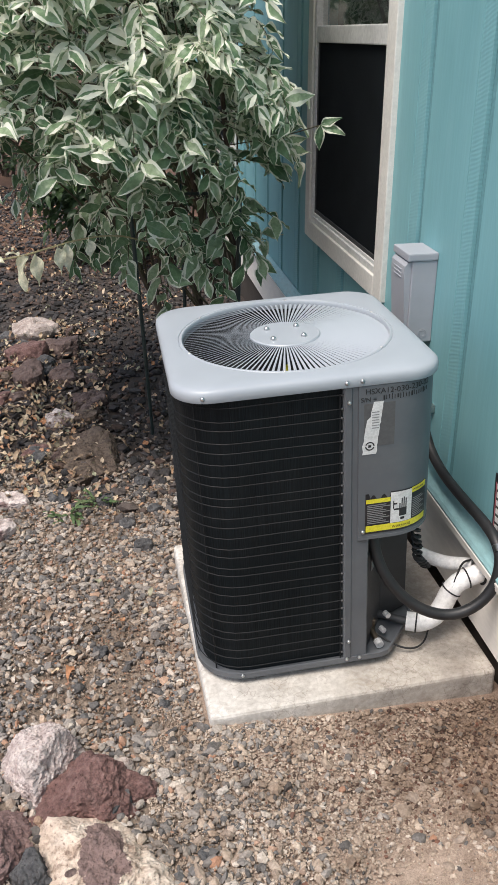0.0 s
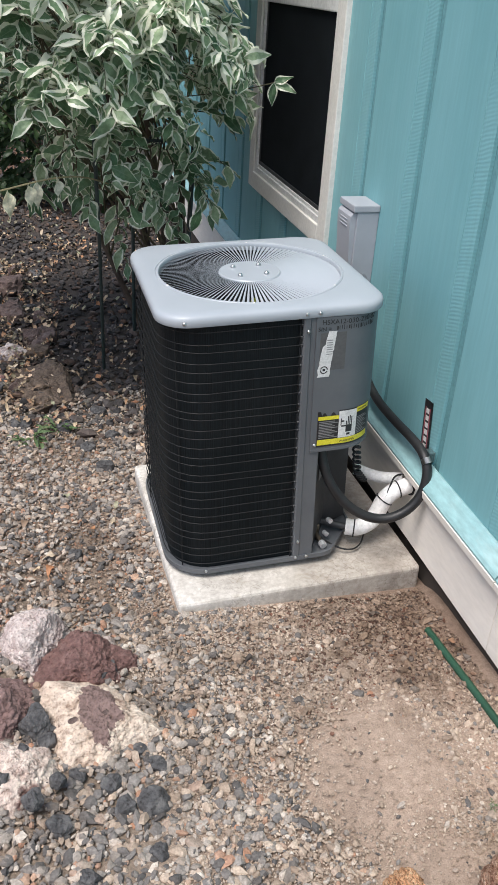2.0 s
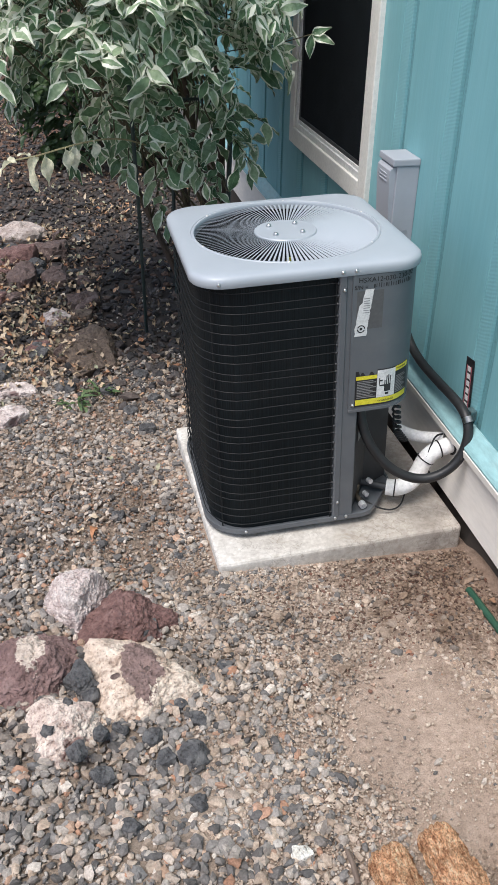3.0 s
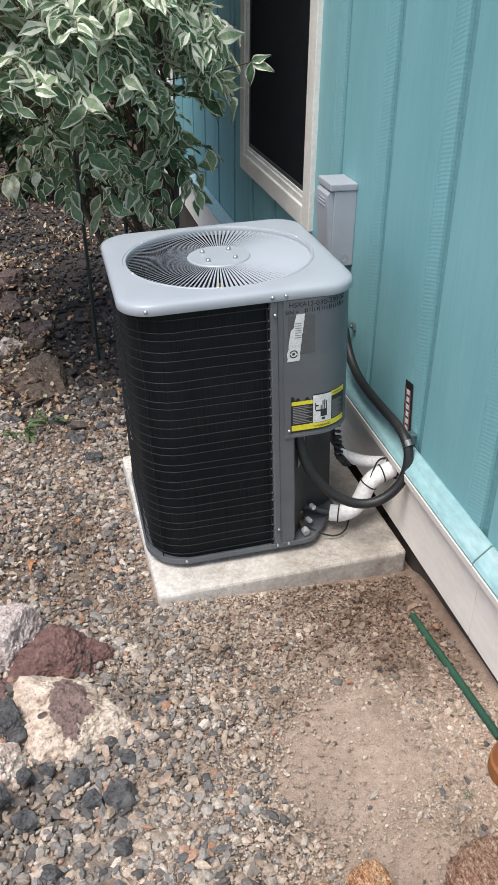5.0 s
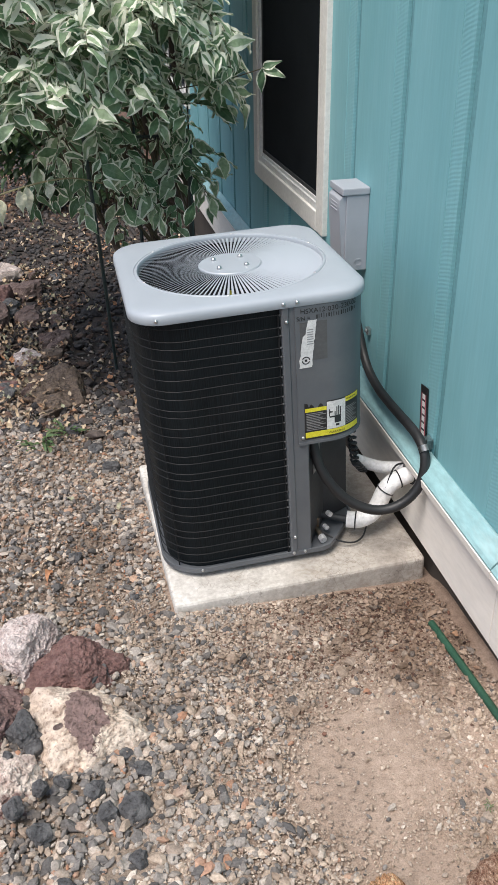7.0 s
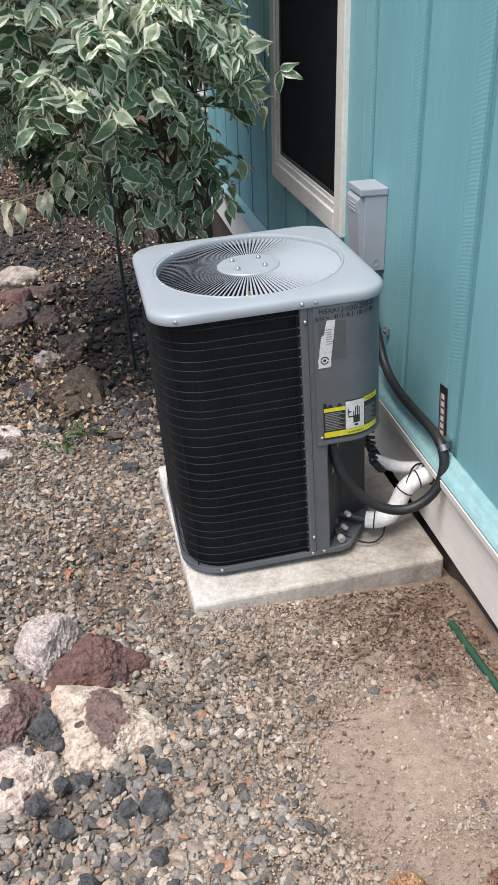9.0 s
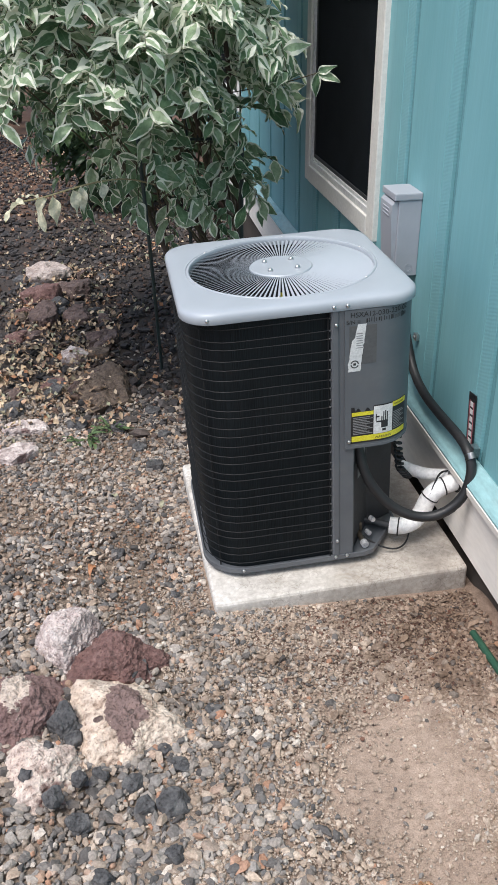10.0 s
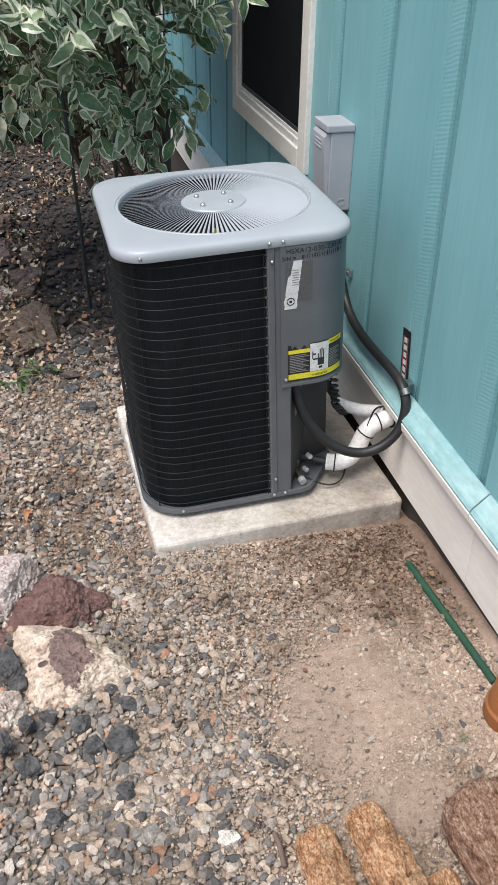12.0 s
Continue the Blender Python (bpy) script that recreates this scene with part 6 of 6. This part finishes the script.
def clear_of_pad(p):
    q = p - np.array([-0.412, -0.028])
    return ~((np.abs(q[:, 0]) < 0.385) & (np.abs(q[:, 1]) < 0.395)) & (p[:, 0] < -0.035)


def fields(p):
    """How gravelly, and how far into the mulch, a place is."""
    wob = np.array([noise.noise((x * 2.3, y * 2.3, 5)) for x, y in p])
    wob2 = np.array([noise.noise((x * 6, y * 6, 9)) for x, y in p])
    patch = np.hypot((p[:, 0] + 0.46) / 0.16, (p[:, 1] + 1.06) / 0.2) + 0.25 * wob + 0.5 * wob2
    patch = np.minimum(patch, np.hypot((p[:, 0] + 0.42) / 0.12, (p[:, 1] + 1.32) / 0.1) + 0.25 * wob + 0.4 * wob2)
    mulch = (p[:, 1] + 0.35 * wob - 0.78 + 0.3 * (p[:, 0] + 1.0)) / 0.4
    return patch, mulch, wob


def dark_soil_share(p, wob):
    """The dark soil between the slab's front, the wall and the stake holds fewer stones."""
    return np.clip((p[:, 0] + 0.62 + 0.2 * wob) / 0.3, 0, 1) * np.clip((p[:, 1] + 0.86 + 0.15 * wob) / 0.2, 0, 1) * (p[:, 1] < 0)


def build_loose():
    rnd = np.random.RandomState(3)
    # gravel
    p = np.stack([rnd.uniform(-2.3, -0.03, 84000), rnd.uniform(-1.75, 2.0, 84000)], -1)
    p = p[clear_of_pad(p)]
    patch, mulch, wob = fields(p)
    right = np.clip((p[:, 0] + 0.85) / 0.4, 0, 1) * (p[:, 1] < -0.3)
    keep = np.clip((patch - 0.75) / 0.5, 0.07, 1) * np.clip(1.1 - mulch, 0.06, 1) * (1 - 0.1 * right)
    keep = keep * (1 - 0.3 * dark_soil_share(p, wob))
    # soil shows through in patches beside the slab
    bare = np.array([noise.noise((x * 3.4, y * 3.4, 21)) for x, y in p])
    keep = keep * (1 - 0.6 * np.clip((bare - 0.02) / 0.2, 0, 1) * (p[:, 0] < -0.85) * (p[:, 1] > -0.42))
    # the gravel thins out at its borders
    keep = keep * np.clip((p[:, 0] + 2.3 + 0.2 * wob) / 0.45, 0, 1) * np.clip((p[:, 1] + 1.78 + 0.06 * wob) / 0.12, 0, 1)
    p, right = p[rnd.rand(len(p)) < keep], right[rnd.rand(len(right)) < 2]
    patch, mulch, wob = fields(p)
    right = np.clip((p[:, 0] + 0.85) / 0.4, 0, 1) * (p[:, 1] < -0.3)
    size = 0.0125 * np.exp(0.45 * rnd.randn(len(p))) * (1 - 0.28 * right)
    size = np.clip(size * (1 + 0.2 * np.clip((-0.6 - p[:, 0]) / 0.25, 0, 1) * np.clip((-0.65 - p[:, 1]) / 0.3, 0, 1)), 0.006, 0.036)
    warm = rnd.rand(len(p)) < 0.16 + 0.6 * right
    scatter("gravel", "mixed grey, tan and rust crushed gravel", "gravel", p[~warm], size[~warm], M_GRAVEL, 11, 0.78, 0.6, single=300)
    scatter("tan_gravel", "small tan and pinkish gravel chips", "gravel", p[warm], size[warm], M_GRIT, 12, 0.78, 0.6)
    # fine grit on bare dirt
    p = np.stack([rnd.uniform(-0.95, -0.03, 60000), rnd.uniform(-1.75, -0.3, 60000)], -1)
    p = p[clear_of_pad(p)]
    patch, mulch, wob = fields(p)
    p = p[rnd.rand(len(p)) < np.clip(patch - 0.4, 0.12, 1) * (1 - 0.3 * dark_soil_share(p, wob))]
    scatter("grit", "fine tan grit on bare dirt", "grit", p, 0.0045 * np.exp(0.4 * rnd.randn(len(p))), M_GRIT, 13, 0.8, 0.5)
    # fine brown chips between the stones beside the slab
    p = np.stack([rnd.uniform(-1.8, -0.8, 15000), rnd.uniform(-0.45, 0.9, 15000)], -1)
    scatter("fine_gravel", "fine brown and tan chips among larger gravel", "gravel", p, np.clip(0.0055 * np.exp(0.4 * rnd.randn(len(p))), 0.003, 0.012), M_CHIPS, 16, 0.8, 0.6)
    # bark crumbs washed into the dark soil before the slab
    p = np.stack([rnd.normal(-0.27, 0.22, 2100), rnd.normal(-0.62, 0.13, 2100)], -1)
    p = p[clear_of_pad(p)]
    scatter("bark_crumbs", "dark brown bark crumbs on dark soil", "bark", p, np.clip(0.0065 * np.exp(0.4 * rnd.randn(len(p))), 0.003, 0.014), M_CRUMB, 15, 0.7, 0.6)
    # dark mulch and lava chips
    p = np.stack([rnd.uniform(-3.2, -0.05, 22000), 0.2 + 9.0 * rnd.rand(22000) ** 1.4], -1)
    p = p[clear_of_pad(p)]
    patch, mulch, wob = fields(p)
    p = p[rnd.rand(len(p)) < np.clip(mulch + 0.25, 0, 1)]
    scatter("mulch", "dark bark and lava rock mulch", "mulch", p, np.clip(0.03 * np.exp(0.4 * rnd.randn(len(p))), 0.012, 0.075), M_MULCH, 14, 0.7, 0.6)


build_loose()


def build_litter():
    rnd = random.Random(8)
    dry = leaf_mesh("dry_leaf", 0.034, 0.021, 0.3, -0.3, 0.35, 31, M_LITTER)
    dry2 = leaf_mesh("dry_leaf", 0.03, 0.019, 0.4, 0.35, 0.4, 32, M_LITTER)
    places = []
    while len(places) < 3200:
        x, y = rnd.uniform(-3.0, -0.1), rnd.uniform(-0.2, 9.0)
        dense = 0.25 + (0.9 if (abs(x + 1.3) < 0.3 and 0.8 < y < 3.2) else 0) + (6 if (abs(x + 1.36) < 0.22 and abs(y - 1.4) < 0.45) else 0) + noise.noise((x * 2, y * 2, 4)) * 0.5
        if y < 0.6:
            dense *= 0.2
        if x > -0.83 and y < 0.5:
            continue
        if rnd.random() * 2.2 > dense:
            continue
        lift = 0.012 + (0.02 if y > 0.8 else 0)
        places.append((pose(x, y, grade(x, y) + lift, rnd.gauss(0, 16), rnd.gauss(0, 14), rnd.uniform(0, 360)) @ Matrix.Diagonal((rnd.uniform(0.55, 1.35), rnd.uniform(0.4, 1.4), rnd.uniform(0.8, 2.0), 1)), rnd.randrange(2)))
    ob = new("leaf_litter", merge_leaves("leaf_litter", places, [dry, dry2], M_LITTER))
    tagged(ob, "dry tan and orange fallen leaves on mulch", "leaf litter", kind="stuff")
    for x, y, s in ((-1.11, -0.11, 1.3), (-0.98, 0.02, 0.9), (-0.86, 1.25, 1.2), (-0.93, 0.1, 0.7), (-0.055, -0.7, 1.0), (-0.06, -0.73, 0.7), (-0.17, -0.78, 0.6), (-0.05, -0.93, 0.8)):
        o = new("fallen_leaf", dry2)
        o.matrix_basis = pose(x, y, grade(x, y) + 0.016, 10, -10, 140 * s) @ Matrix.Scale(s, 4)
        tagged(o, "curled rusty orange fallen leaf on the ground", "leaf", "fallen leaves")


build_litter()
